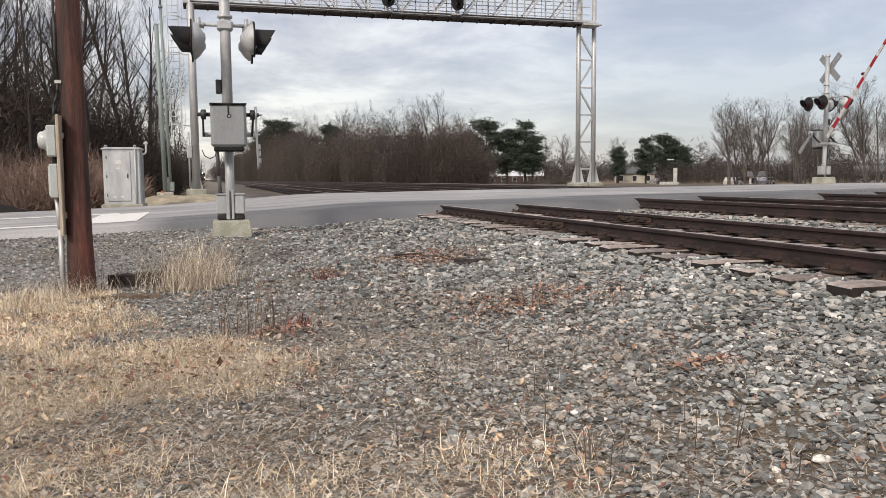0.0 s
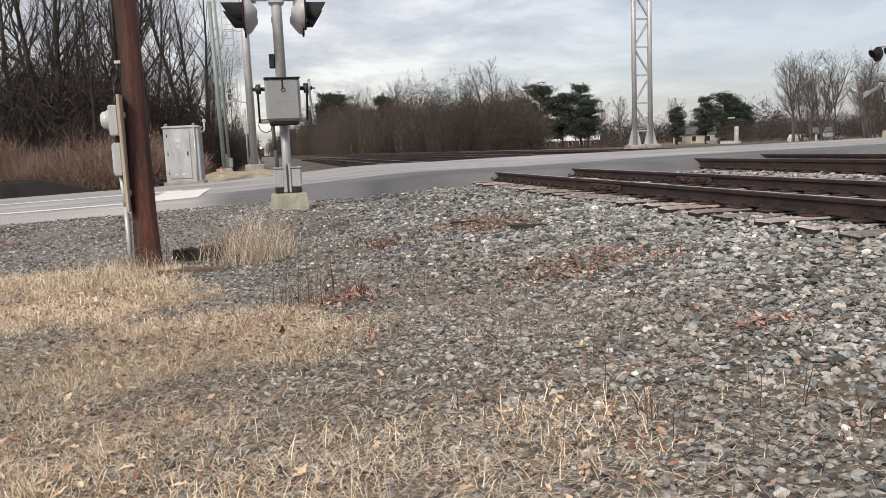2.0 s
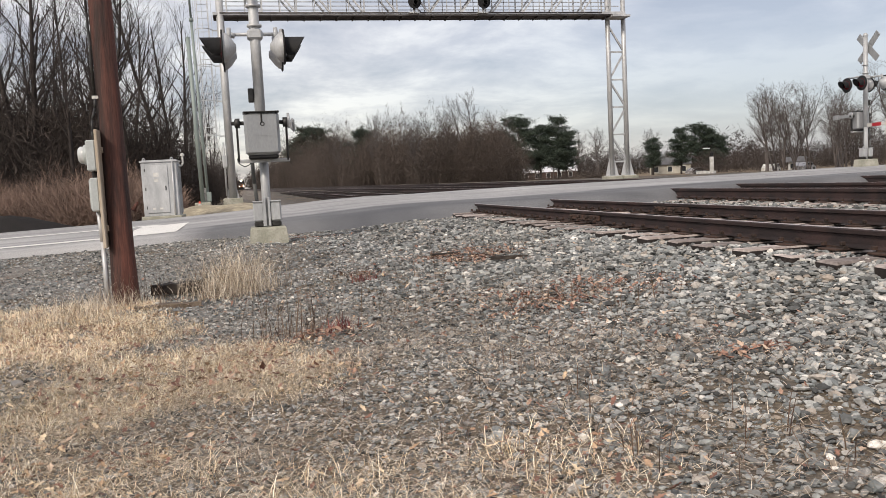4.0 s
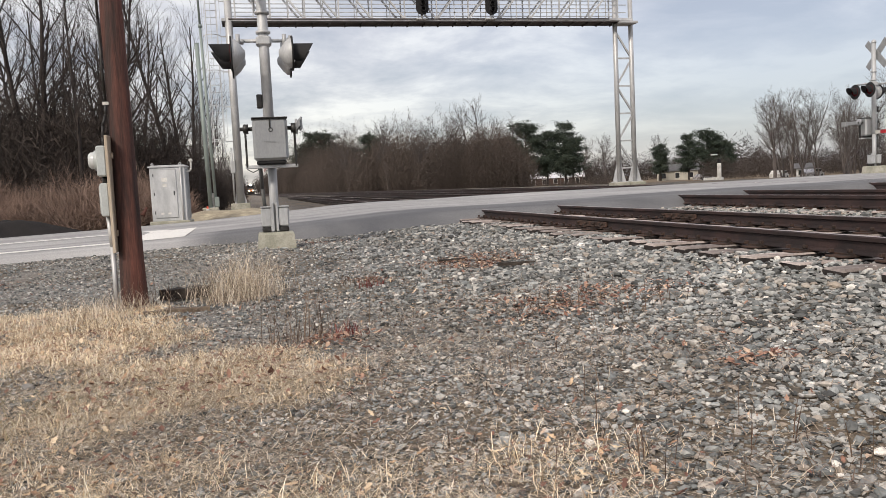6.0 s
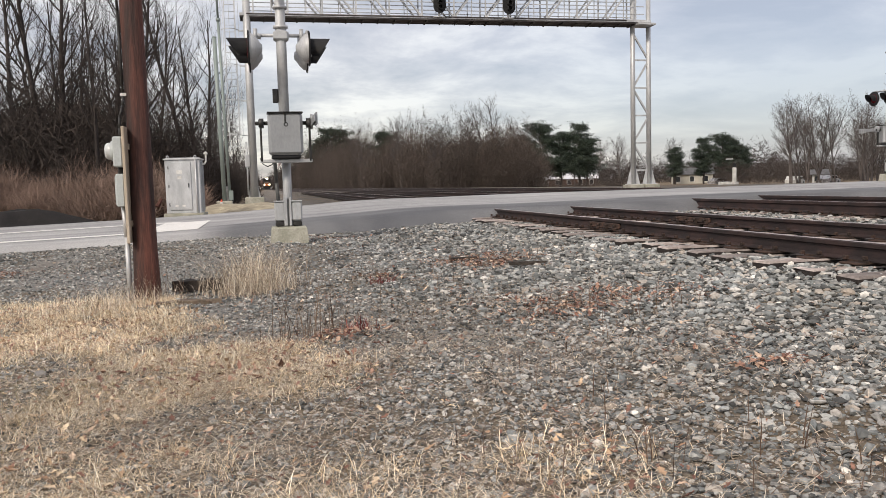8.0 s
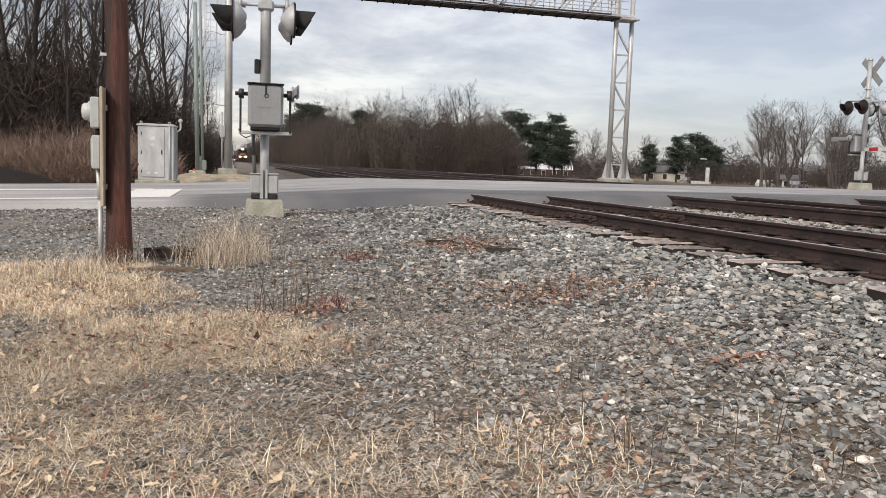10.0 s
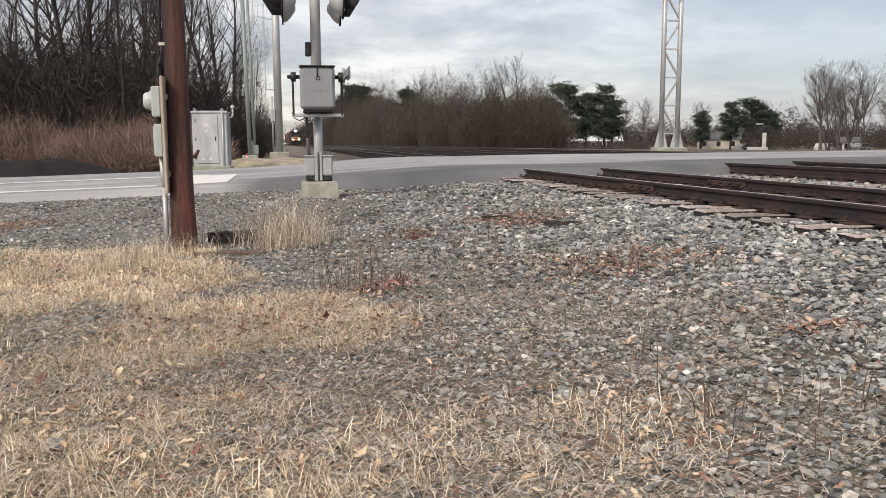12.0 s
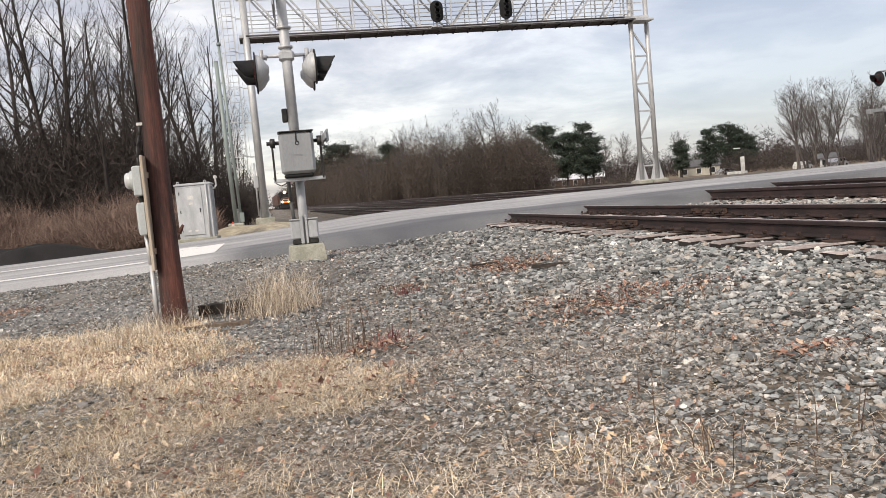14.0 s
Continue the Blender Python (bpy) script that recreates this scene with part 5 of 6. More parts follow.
t = thing("lineside_post", (18.9, 21.9, -0.02), "white lineside post with a black top", "post")
part("post", Geo().box((0, 0, 0.45), (0.16, 0.16, 0.95), 0.02), WHITE, t)
part("top", Geo().box((0, 0, 1.03), (0.13, 0.13, 0.22), 0.02), BLACK, t, "black top")
part("sign_blade", Geo().box((-0.28, 0, 1.35), (0.40, 0.03, 0.05), 0.01), SIDING, t)
t = thing("relay_box", (19.0, 22.6, 0.0), "low white lineside box", "box")
part("box", Geo().box((0, 0, 0.08), (0.95, 0.4, 0.20), 0.02), WHITE, t)


# ---- trees and brush ----
def bark(name, base, dark, vary=0.25):
    return weathered(name, base, dark, 0.95, 0.0, 4.0, 30, 0.3, 0.3, vary)


BARK = bark("grey_brown_bark", (0.070, 0.056, 0.050), (0.030, 0.024, 0.022))
BARK_PALE = bark("pale_grey_bark", (0.15, 0.130, 0.120), (0.08, 0.068, 0.064))
BRUSH_BROWN = bark("brown_brush_twigs", (0.122, 0.096, 0.080), (0.066, 0.051, 0.043), 0.35)
REED = bark("tan_dead_weeds", (0.29, 0.205, 0.165), (0.18, 0.124, 0.098), 0.3)
PALE_BRUSH = bark("pale_brown_brush", (0.175, 0.130, 0.110), (0.10, 0.073, 0.062), 0.3)
THICKET = bark("dark_thicket_twigs", (0.072, 0.056, 0.049), (0.038, 0.030, 0.026), 0.3)


def needle_material():
    m, nt, b = shader("pine_needles", 0.7)
    geo = nt.nodes.new("ShaderNodeNewGeometry")
    col = ramp_of(nt, geo.outputs["Random Per Island"], [(0, (0.016, 0.027, 0.021)), (0.6, (0.042, 0.062, 0.044)), (1, (0.095, 0.118, 0.080))])
    nt.links.new(col, b.inputs["Base Color"])
    return m


NEEDLES = needle_material()
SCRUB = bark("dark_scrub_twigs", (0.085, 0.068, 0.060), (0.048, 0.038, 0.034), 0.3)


def prisms(name, segs, mat):
    """Tapered rods, three or five sided, from rows of start, end and the two radii, as one mesh."""
    s = np.array(segs, float)
    a, b, r0, r1 = s[:, 0:3], s[:, 3:6], s[:, 6], s[:, 7]
    d = b - a
    d /= np.linalg.norm(d, axis=1, keepdims=True) + 1e-9
    ref = np.where(np.abs(d[:, 2:3]) > 0.9, [[1.0, 0, 0]], [[0, 0, 1.0]])
    u = np.cross(d, ref)
    u /= np.linalg.norm(u, axis=1, keepdims=True) + 1e-9
    w = np.cross(d, u)
    k = 3
    ang = np.arange(k) * 2 * np.pi / k
    ring = np.cos(ang)[None, :, None] * u[:, None, :] + np.sin(ang)[None, :, None] * w[:, None, :]
    va = a[:, None, :] + ring * r0[:, None, None]
    vb = b[:, None, :] + ring * r1[:, None, None]
    verts = np.concatenate([va, vb], 1).reshape(-1, 3)
    base = (np.arange(len(s)) * 2 * k)[:, None]
    quads = np.concatenate([base + np.array([[i, (i + 1) % k, k + (i + 1) % k, k + i]]) for i in range(k)], 1).reshape(-1, 4)
    return quick_mesh(name, verts, quads, mat, True)


def quick_mesh(name, verts, faces, mat, smooth=False):
    me = bpy.data.meshes.new(name)
    n, k = len(faces), faces.shape[1]
    me.vertices.add(len(verts))
    me.vertices.foreach_set("co", verts.astype(np.float32).ravel())
    me.loops.add(n * k)
    me.loops.foreach_set("vertex_index", faces.astype(np.int32).ravel())
    me.polygons.add(n)
    me.polygons.foreach_set("loop_start", np.arange(0, n * k, k, dtype=np.int32))
    me.polygons.foreach_set("use_smooth", np.full(n, smooth))
    me.materials.append(mat)
    me.update(calc_edges=True)
    me.validate()
    return me


def limb(segs, rnd, p, d, length, r, level, top, up, counts=(16, 7, 6, 5), steps_of=(7, 4, 3, 1), wide=(0.5, 0.95)):
    """One limb of bent steps with its side limbs."""
    steps = steps_of[min(level, 3)]
    p, d = Vector(p), Vector(d).normalized()
    nodes = []
    shake = 0.045 if level == 0 else 0.10
    for k in range(steps):
        f0, f1 = k / steps, (k + 1) / steps
        d = (d + Vector((rnd.gauss(0, shake), rnd.gauss(0, shake), rnd.gauss(0, 0.05) + up * (0.04 if level == 0 else 0.15)))).normalized()
        q = p + d * (length / steps)
        segs.append((*p, *q, r * (1 - 0.78 * f0), r * (1 - 0.78 * f1)))
        nodes.append((q.copy(), d.copy(), f1))
        p = q
    if level >= top:
        return
    count = counts[level]
    low = 0.34 if level == 0 else 0.18
    for c in range(count):
        f = low + (0.97 - low) * (c + rnd.random()) / count
        k = min(steps - 1, int(f * steps))
        q, dd, f1 = nodes[k]
        start = q - dd * (length / steps) * (f1 * steps - f * steps)
        side = Vector((rnd.gauss(0, 1), rnd.gauss(0, 1), rnd.gauss(0, 0.4)))
        side = (side - dd * side.dot(dd)).normalized()
        spread = rnd.uniform(*wide)
        nd = dd * (1 - spread * 0.55) + side * spread
        ln = length * (0.36 - 0.17 * f if level == 0 else 0.52 - 0.2 * f) * rnd.uniform(0.7, 1.25)
        limb(segs, rnd, start, nd, ln, max(r * (1 - 0.78 * f) * 0.5, 0.009), level + 1, top, up, counts, steps_of, wide)


def tree_mesh(seed, height, r, mat, up=1.0, top=3, forks=1, counts=(17, 7, 6, 5), wide=(0.5, 0.95), splay=0.16):
    rnd = random.Random(seed)
    segs = []
    for k in range(forks):
        lean = Vector((rnd.gauss(0, 0.025), rnd.gauss(0, 0.025), 1)) if forks == 1 else Vector((rnd.gauss(0, splay), rnd.gauss(0, splay), 1))
        limb(segs, rnd, (rnd.gauss(0, 0.1) * (forks > 1), 0, -0.3), lean, height * rnd.uniform(0.8, 1.0), r, 0, top, up, counts, (7, 4, 3, 1), wide)
    return prisms("crown", segs, mat)


def stand_mesh(seed, height, width, count):
    """A close stand of thin young trees."""
    rnd = random.Random(seed)
    segs = []
    for _ in range(count):
        p = (rnd.uniform(-width / 2, width / 2), rnd.uniform(-width / 2, width / 2), -0.3)
        limb(segs, rnd, p, (rnd.gauss(0, 0.03), rnd.gauss(0, 0.03), 1), height * rnd.uniform(0.6, 1.0), rnd.uniform(0.05, 0.11), 0, 2, 1.0, (11, 4, 0, 0), (6, 3, 1, 1))
    return prisms("stems", segs, BARK)


def bush_mesh(seed, height, width, stems, mat, thick=0.02, counts=(0, 5, 3, 0), steps_of=(1, 3, 2, 1), fine=2200, twig=0.55, fat=0.028):
    """Stems with side limbs, filled up by fine twigs that lean up and outwards under a domed, uneven top."""
    rnd = random.Random(seed)
    nr = np.random.RandomState(seed)
    segs = []
    for _ in range(stems):
        a, q = rnd.uniform(0, 6.28), math.sqrt(rnd.random()) * width / 2
        p = (q * math.cos(a), q * math.sin(a) * 0.8, -0.2)
        d = Vector((rnd.gauss(0, 0.22), rnd.gauss(0, 0.22), 1))
        h = height * rnd.uniform(0.35, 0.78) * (1 - 0.25 * (2 * q / width) ** 2)
        limb(segs, rnd, p, d, h, thick, 1, 3, 0.5, counts, steps_of)
    a, q = nr.uniform(0, 6.283, fine), np.sqrt(nr.rand(fine))
    dome = height * (1 - 0.55 * q ** 2.2) * (0.78 + 0.16 * np.sin(3 * a + seed) + 0.12 * np.sin(5 * a + 2 * seed) + 0.08 * np.sin(11 * a + seed))
    c = np.stack([q * width / 2 * np.cos(a), q * width / 2 * np.sin(a) * 0.8, dome * nr.rand(fine) ** 0.75], 1)
    d = np.stack([np.cos(a) * q * 0.5, np.sin(a) * q * 0.5, np.ones(fine)], 1) + nr.normal(0, 0.8, (fine, 3))
    d /= np.linalg.norm(d, axis=1, keepdims=True)
    side = np.cross(d, nr.normal(0, 1, (fine, 3)))
    side /= np.linalg.norm(side, axis=1, keepdims=True)
    ln = twig * nr.uniform(0.6, 1.5, (fine, 1))
    verts = np.stack([c + d * ln, c + side * fat / 2, c - side * fat / 2], 1).reshape(-1, 3)
    twigs = quick_mesh("twigs", verts, np.arange(3 * fine).reshape(-1, 3), mat)
    return (prisms("stems", segs, mat), twigs) if segs else (twigs,)


def pine_meshes(seed, height):
    """Trunk and limbs, and the needle clumps that sit in tiers on the limbs' outer halves."""
    rnd = random.Random(seed)
    nr = np.random.RandomState(seed)
    segs, tufts = [], []
    p = Vector((0, 0, -0.3))
    for k in range(8):
        q = Vector((rnd.gauss(0, 0.08), rnd.gauss(0, 0.08), height * (k + 1) / 8))
        segs.append((*p, *q, 0.022 * height * (1 - 0.11 * k), 0.022 * height * (1 - 0.11 * (k + 1))))
        p = q
    z = height * 0.20
    while z < height * 0.98:
        f = z / height
        reach = height * 0.25 * math.sqrt(max(0.08, 1 - ((f - 0.46) / 0.57) ** 2)) * (0.65 + 0.5 * rnd.random())
        for _ in range(rnd.randint(4, 6)):
            a = rnd.uniform(0, 6.28)
            ln = reach * rnd.uniform(0.55, 1.1)
            tip = Vector((ln * math.cos(a), ln * math.sin(a), z + ln * rnd.uniform(0.15, 0.75)))
            segs.append((0, 0, z, *tip, 0.006 * height * (1.1 - f), 0.012))
            for _ in range(int(7 + 8 * ln)):
                g = rnd.uniform(0.35, 1.05)
                tufts.append((tip.x * g + rnd.gauss(0, 0.35), tip.y * g + rnd.gauss(0, 0.35), z + (tip.z - z) * g + rnd.gauss(0.08, 0.15), rnd.uniform(0.24, 0.46)))
        z += height * rnd.uniform(0.05, 0.085)
    for _ in range(5):
        tufts.append((rnd.gauss(0, 0.12), rnd.gauss(0, 0.12), height * rnd.uniform(0.95, 1.04), 0.35))
    tufts = np.array(tufts)
    per = 26
    n = len(tufts) * per
    c = np.repeat(tufts[:, :3], per, 0) + nr.normal(0, 1, (n, 3)) * np.repeat(tufts[:, 3:4], per, 0) * np.array([0.58, 0.58, 0.46])
    d1, d2 = nr.normal(0, 1, (n, 3)), nr.normal(0, 1, (n, 3))
    d1[:, 2] = np.abs(d1[:, 2]) * 0.6
    s = np.repeat(tufts[:, 3:4], per, 0)
    verts = np.stack([c + d1 * s * 0.30, c - d1 * s * 0.16 + d2 * s * 0.07, c - d1 * s * 0.16 - d2 * s * 0.07], 1).reshape(-1, 3)
    faces = np.arange(3 * n).reshape(-1, 3)
    return prisms("trunk", segs, BARK), quick_mesh("needles", verts, faces, NEEDLES)


WOOD = [tree_mesh(10 + k, 1.0 * h, r, BARK, 0.9, 3, 1 + k % 2, (15, 6, 5, 4), (0.34, 0.72), 0.05) for k, (h, r) in enumerate(((18, 0.22), (20, 0.26), (16, 0.18), (19, 0.24), (17, 0.25), (15, 0.16)))]
STANDS = [stand_mesh(30 + k, h, 6.0, 12) for k, h in enumerate((15, 13, 16))]
OPEN_TREES = [tree_mesh(40 + k, h, r, BARK_PALE, 0.8, 3, 2, (20, 8, 7, 5), (0.35, 0.85)) for k, (h, r) in enumerate(((11, 0.16), (12, 0.18), (9, 0.13)))]
BRUSH = [bush_mesh(60 + k, h, w, 14, BRUSH_BROWN, 0.05, fine=11000, twig=0.34, fat=0.030) for k, (h, w) in enumerate(((6.6, 7), (7.4, 6), (5.6, 8), (7.0, 7)))]
FAR_BRUSH = [bush_mesh(65 + k, h, w, 16, BRUSH_BROWN, 0.04, fine=15000, twig=0.22, fat=0.013) for k, (h, w) in enumerate(((6.4, 7), (7.2, 6), (5.8, 8)))]
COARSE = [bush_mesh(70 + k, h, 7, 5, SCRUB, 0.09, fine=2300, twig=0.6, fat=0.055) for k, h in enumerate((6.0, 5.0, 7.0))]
UNDER = [bush_mesh(80 + k, h, w, 10, THICKET, 0.03, fine=4600, twig=0.5, fat=0.024) for k, (h, w) in enumerate(((4.4, 4.5), (3.6, 4.5), (5.2, 4.0)))]
PALE_UNDER = [bush_mesh(86 + k, h, w, 8, PALE_BRUSH, 0.025, fine=4200, twig=0.45, fat=0.018) for k, (h, w) in enumerate(((4.2, 5.0), (3.6, 5.0), (4.8, 4.5)))]
WEEDS = [bush_mesh(90 + k, h, w, 0, REED, fine=4200, twig=0.36, fat=0.014) for k, (h, w) in enumerate(((1.5, 3.4), (1.15, 3.4)))]
PINES = [pine_meshes(100 + k, h) for k, h in enumerate((10.0, 11.0, 9.0))]


def plant(name, mesh, part_name, x, y, scale, rz, label, category, group, wide=1.0):
    t = new(name)
    t.matrix_basis = pose(x, y, float(land_z(x, y)) - 0.05, 0, 0, rz)
    tagged(t, label, category, group)
    for nm, me in zip(part_name, mesh):
        o = new(nm, me)
        o.parent = t
        o.scale = (scale * wide, scale * wide, scale)
        if nm == "thicket":
            tagged(o, kind="stuff")
    return t


def joined(name, rows, label):
    """Far brush that nobody could count, as one mesh: rows of mesh pair, x, y, height, turn and width."""
    verts, faces, k = [], [], 0
    for pair, x, y, scale, rz, wide in rows:
        me = pair[1]
        v = np.empty(len(me.vertices) * 3, np.float32)
        me.vertices.foreach_get("co", v)
        v = v.reshape(-1, 3) * np.array([scale * wide, scale * wide, scale])
        c, sn = math.cos(radians(rz)), math.sin(radians(rz))
        v = np.stack([v[:, 0] * c - v[:, 1] * sn + x, v[:, 0] * sn + v[:, 1] * c + y, v[:, 2] + float(land_z(x, y)) - 0.05], 1)
        verts.append(v)
        faces.append(np.arange(len(v)).reshape(-1, 3) + k)
        k += len(v)
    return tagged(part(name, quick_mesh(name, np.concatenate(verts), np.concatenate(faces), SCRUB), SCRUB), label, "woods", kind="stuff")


def build_woods():
    r = random.Random(21)
    # tall bare wood beyond the road, its edge along the road's far side and the tracks
    spots = []
    tries = 0
    while len(spots) < 44 and tries < 6000:
        tries += 1
        y = 23 + 50 * r.random() ** 1.5
        x = -8.6 + 0.012 * (y - 23) - (7 + 0.62 * (y + 14)) * r.random()
        if all((x - a) ** 2 + (y - b) ** 2 > 2.3 ** 2 for a, b in spots):
            spots.append((x, y))
    spots += [(-9.4, 27), (-10.5, 24.5), (-11.8, 28.5), (-13.6, 27), (-9.0, 36), (-8.6, 46), (-8.1, 33)]
    for k, (x, y) in enumerate(spots):
        plant("bare_tree", (WOOD[k % 6],), ("crown",), x, y, r.uniform(0.66, 0.86) * (1.15 if x < -15 else 1.0), r.uniform(0, 360), "tall bare woodland tree with dark upright branches", "tree", "trees of the wood")
    for k in range(44):
        y = 36 + 45 * r.random()
        x = -10.5 - (6 + 0.62 * (y + 14)) * r.random()
        plant("sapling_stand", (STANDS[k % 3],), ("thicket",), x, y, r.uniform(0.40, 0.60), r.uniform(0, 360), "close stand of thin bare young trees", "trees", "young stands of the wood")
    for k in range(22):
        y = 80 + 16 * k
        plant("bare_tree", (WOOD[k % 6],), ("crown",), bend(y) - 7.5 - r.uniform(0, 8), y, r.uniform(0.5, 0.7), r.uniform(0, 360), "tall bare woodland tree with dark upright branches", "tree", "trees of the wood")
    for k in range(170):
        y = 25.5 + 26 * r.random() ** 1.4
        x = -9.6 + 0.012 * (y - 20) - (4 + 0.66 * (y + 14)) * r.random()
        open_side = x + 4.2 < -0.33 * (y + 14.5)
        plant("brush", (PALE_UNDER if open_side else UNDER)[k % 3], ("thicket", "canopy"), x, y, r.uniform(1.15, 1.75) * (0.72 if open_side else 1.0), r.uniform(0, 360), "tangled brown undergrowth at the foot of the wood", "brush", "undergrowth of the wood", 1.15)
    for x, y, k in ((-7.3, 38, 0), (-7.6, 44, 1), (-8.0, 50, 2), (-7.7, 57, 0), (-8.2, 33, 1)):
        plant("brush", UNDER[k], ("thicket", "canopy"), x, y, r.uniform(0.75, 1.0), r.uniform(0, 360), "tangled brown undergrowth at the foot of the wood", "brush", "undergrowth of the wood")
    for x, y, k, a in ((-7.2, 33.5, 2, 30), (-7.7, 40, 0, 200)):
        plant("bare_tree", (OPEN_TREES[k],), ("crown",), x, y, 0.72, a, "slender twiggy bare tree beside the masts", "tree", "trees of the wood", 0.7)
    for k in range(26):
        y = 55 + 12 * k
        plant("brush", COARSE[k % 3], ("thicket", "canopy"), bend(y) - 7.0 - r.uniform(0, 3), y, r.uniform(0.7, 1.0), r.uniform(0, 360), "tangled brown undergrowth at the foot of the wood", "brush", "undergrowth of the wood")
    for k in range(140):
        y = 18.6 + 6.0 * r.random()
        x = -8.9 - 25 * r.random()
        if y < 20.4 and -22 < x < -10.6:
            continue
        plant("dead_weeds", WEEDS[k % 2], ("canopy",), x, y, r.uniform(1.05, 1.75), r.uniform(0, 360), "tan dead weeds on the bank before the wood", "weeds", "dead weeds on the bank")


def build_right_side():
    r = random.Random(33)
    # brown brush along the right of the tracks
    for k in range(78):
        f = (k + r.random()) / 78
        y = 64 + 220 * f ** 1.7
        back = r.uniform(0, 1)
        x = bend(y) + 19.0 + 9 * back - 6.5 * min(1, (y - 64) / 55)
        if y < 76:
            x = bend(y) + 17 + 9 * r.random()
        x = min(x, 0.327 * (y + 14.5) - 4.8 - 2 * r.random())
        plant("brush", BRUSH[k % 4] if y < 110 else FAR_BRUSH[k % 3], ("thicket", "canopy"), x, y, r.uniform(0.75, 1.25) * ((y + 14.5) / 84) ** 0.80, r.uniform(0, 360), "dense dark brown leafless brush beside the tracks", "brush", "brush beside the tracks", 1.1)
    for k in range(16):
        y = 270 + 14 * k
        plant("brush", COARSE[k % 3], ("thicket", "canopy"), bend(y) + 11.5 + r.uniform(0, 5), y, r.uniform(1.7, 2.4), r.uniform(0, 360), "dense dark brown leafless brush beside the tracks", "brush", "brush beside the tracks", 1.2)
    # bare trees standing out of the brush
    for x, y, s, k, a in ((24.8, 84, 0.98, 1, 40), (28.0, 88, 0.80, 0, 140), (17.0, 84, 0.8, 2, 100), (13.6, 92, 0.82, 1, 10), (21.5, 82, 0.75, 0, 70), (10.5, 112, 0.95, 2, 200), (12.5, 140, 1.0, 0, 300)):
        plant("bare_tree", (OPEN_TREES[k],), ("crown",), x, y, s, a, "bare spreading tree rising out of the brush", "tree", "bare trees in the open")
    # pines
    for x, y, s, k in ((9.8, 216, 1.35, 2), (13.0, 215, 1.6, 0), (16.6, 218, 1.55, 1), (20.0, 216, 1.4, 2), (46.0, 128, 1.10, 1), (49.6, 127.5, 1.12, 2), (53.2, 127, 1.14, 0), (55.4, 129, 1.0, 2), (43.0, 130, 1.05, 2), (24.0, 96, 0.72, 2), (15.0, 118, 0.85, 1), (75.8, 132.6, 0.80, 2), (76.2, 122.5, 0.84, 0), (79.4, 121.0, 0.84, 1), (82.6, 123.0, 0.80, 0), (86.0, 125.4, 0.66, 1)):
        plant("pine_tree", PINES[k], ("trunk", "needles"), x, y, s, r.uniform(0, 360), "dark green pine with tiered clumped needles", "tree", "pines beyond the tracks", 1.18)
    # pale bare trees far and near on the right
    for x, y, s in ((66, 150, 0.85), (70, 146, 0.9), (74, 148, 0.8), (62, 152, 0.75), (58, 150, 0.7), (79, 139, 0.8), (58.2, 71.9, 0.86), (62.5, 74.5, 1.0), (66.0, 76.5, 1.0), (70.7, 80, 0.85), (74, 76, 0.9), (57.0, 48.5, 0.92), (60.5, 50.5, 0.8), (56.0, 44.0, 0.95), (78, 70, 0.9), (84, 86, 0.8), (53.5, 39.0, 0.85), (64.5, 54.0, 0.75), (68, 70, 0.9), (64, 66, 0.8), (67.5, 83, 1.0), (72.5, 86, 1.05), (59.8, 62, 0.9), (70, 74, 0.95), (80, 80, 1.0)):
        plant("bare_tree", (OPEN_TREES[int(x) % 3],), ("crown",), x, y, s, r.uniform(0, 360), "pale grey bare tree near the houses", "tree", "bare trees in the open")
    # low brown scrub and the far tree line
    scrub = []
    for k in range(52):
        a = radians(58 - 50 * (k + r.random()) / 52)
        dist = r.uniform(132, 165) if a > radians(37) else r.uniform(100, 140)
        x, y = -4.2 + dist * math.cos(a), -14.5 + dist * math.sin(a)
        if x < 50 and y > 90:
            continue
        scrub.append((COARSE[k % 3], x, y, r.uniform(0.5, 0.85), r.uniform(0, 360), 1.3))
    for k in range(11):
        scrub.append((COARSE[k % 3], 35 + 1.5 * k, 100 + r.uniform(-3, 3) - 0.5 * k, r.uniform(0.26, 0.36), r.uniform(0, 360), 1.3))
    joined("scrub", scrub, "low brown scrub before the houses")
    woods = []
    for k in range(64):
        a = radians(76 - 74 * k / 64)
        dist = r.uniform(215, 270)
        woods.append((COARSE[k % 3], -4.2 + dist * math.cos(a), -14.5 + dist * math.sin(a), r.uniform(1.2, 1.9), r.uniform(0, 360), 1.6))
    joined("far_woods", woods, "far brown line of bare woods")


build_woods()
build_right_side()


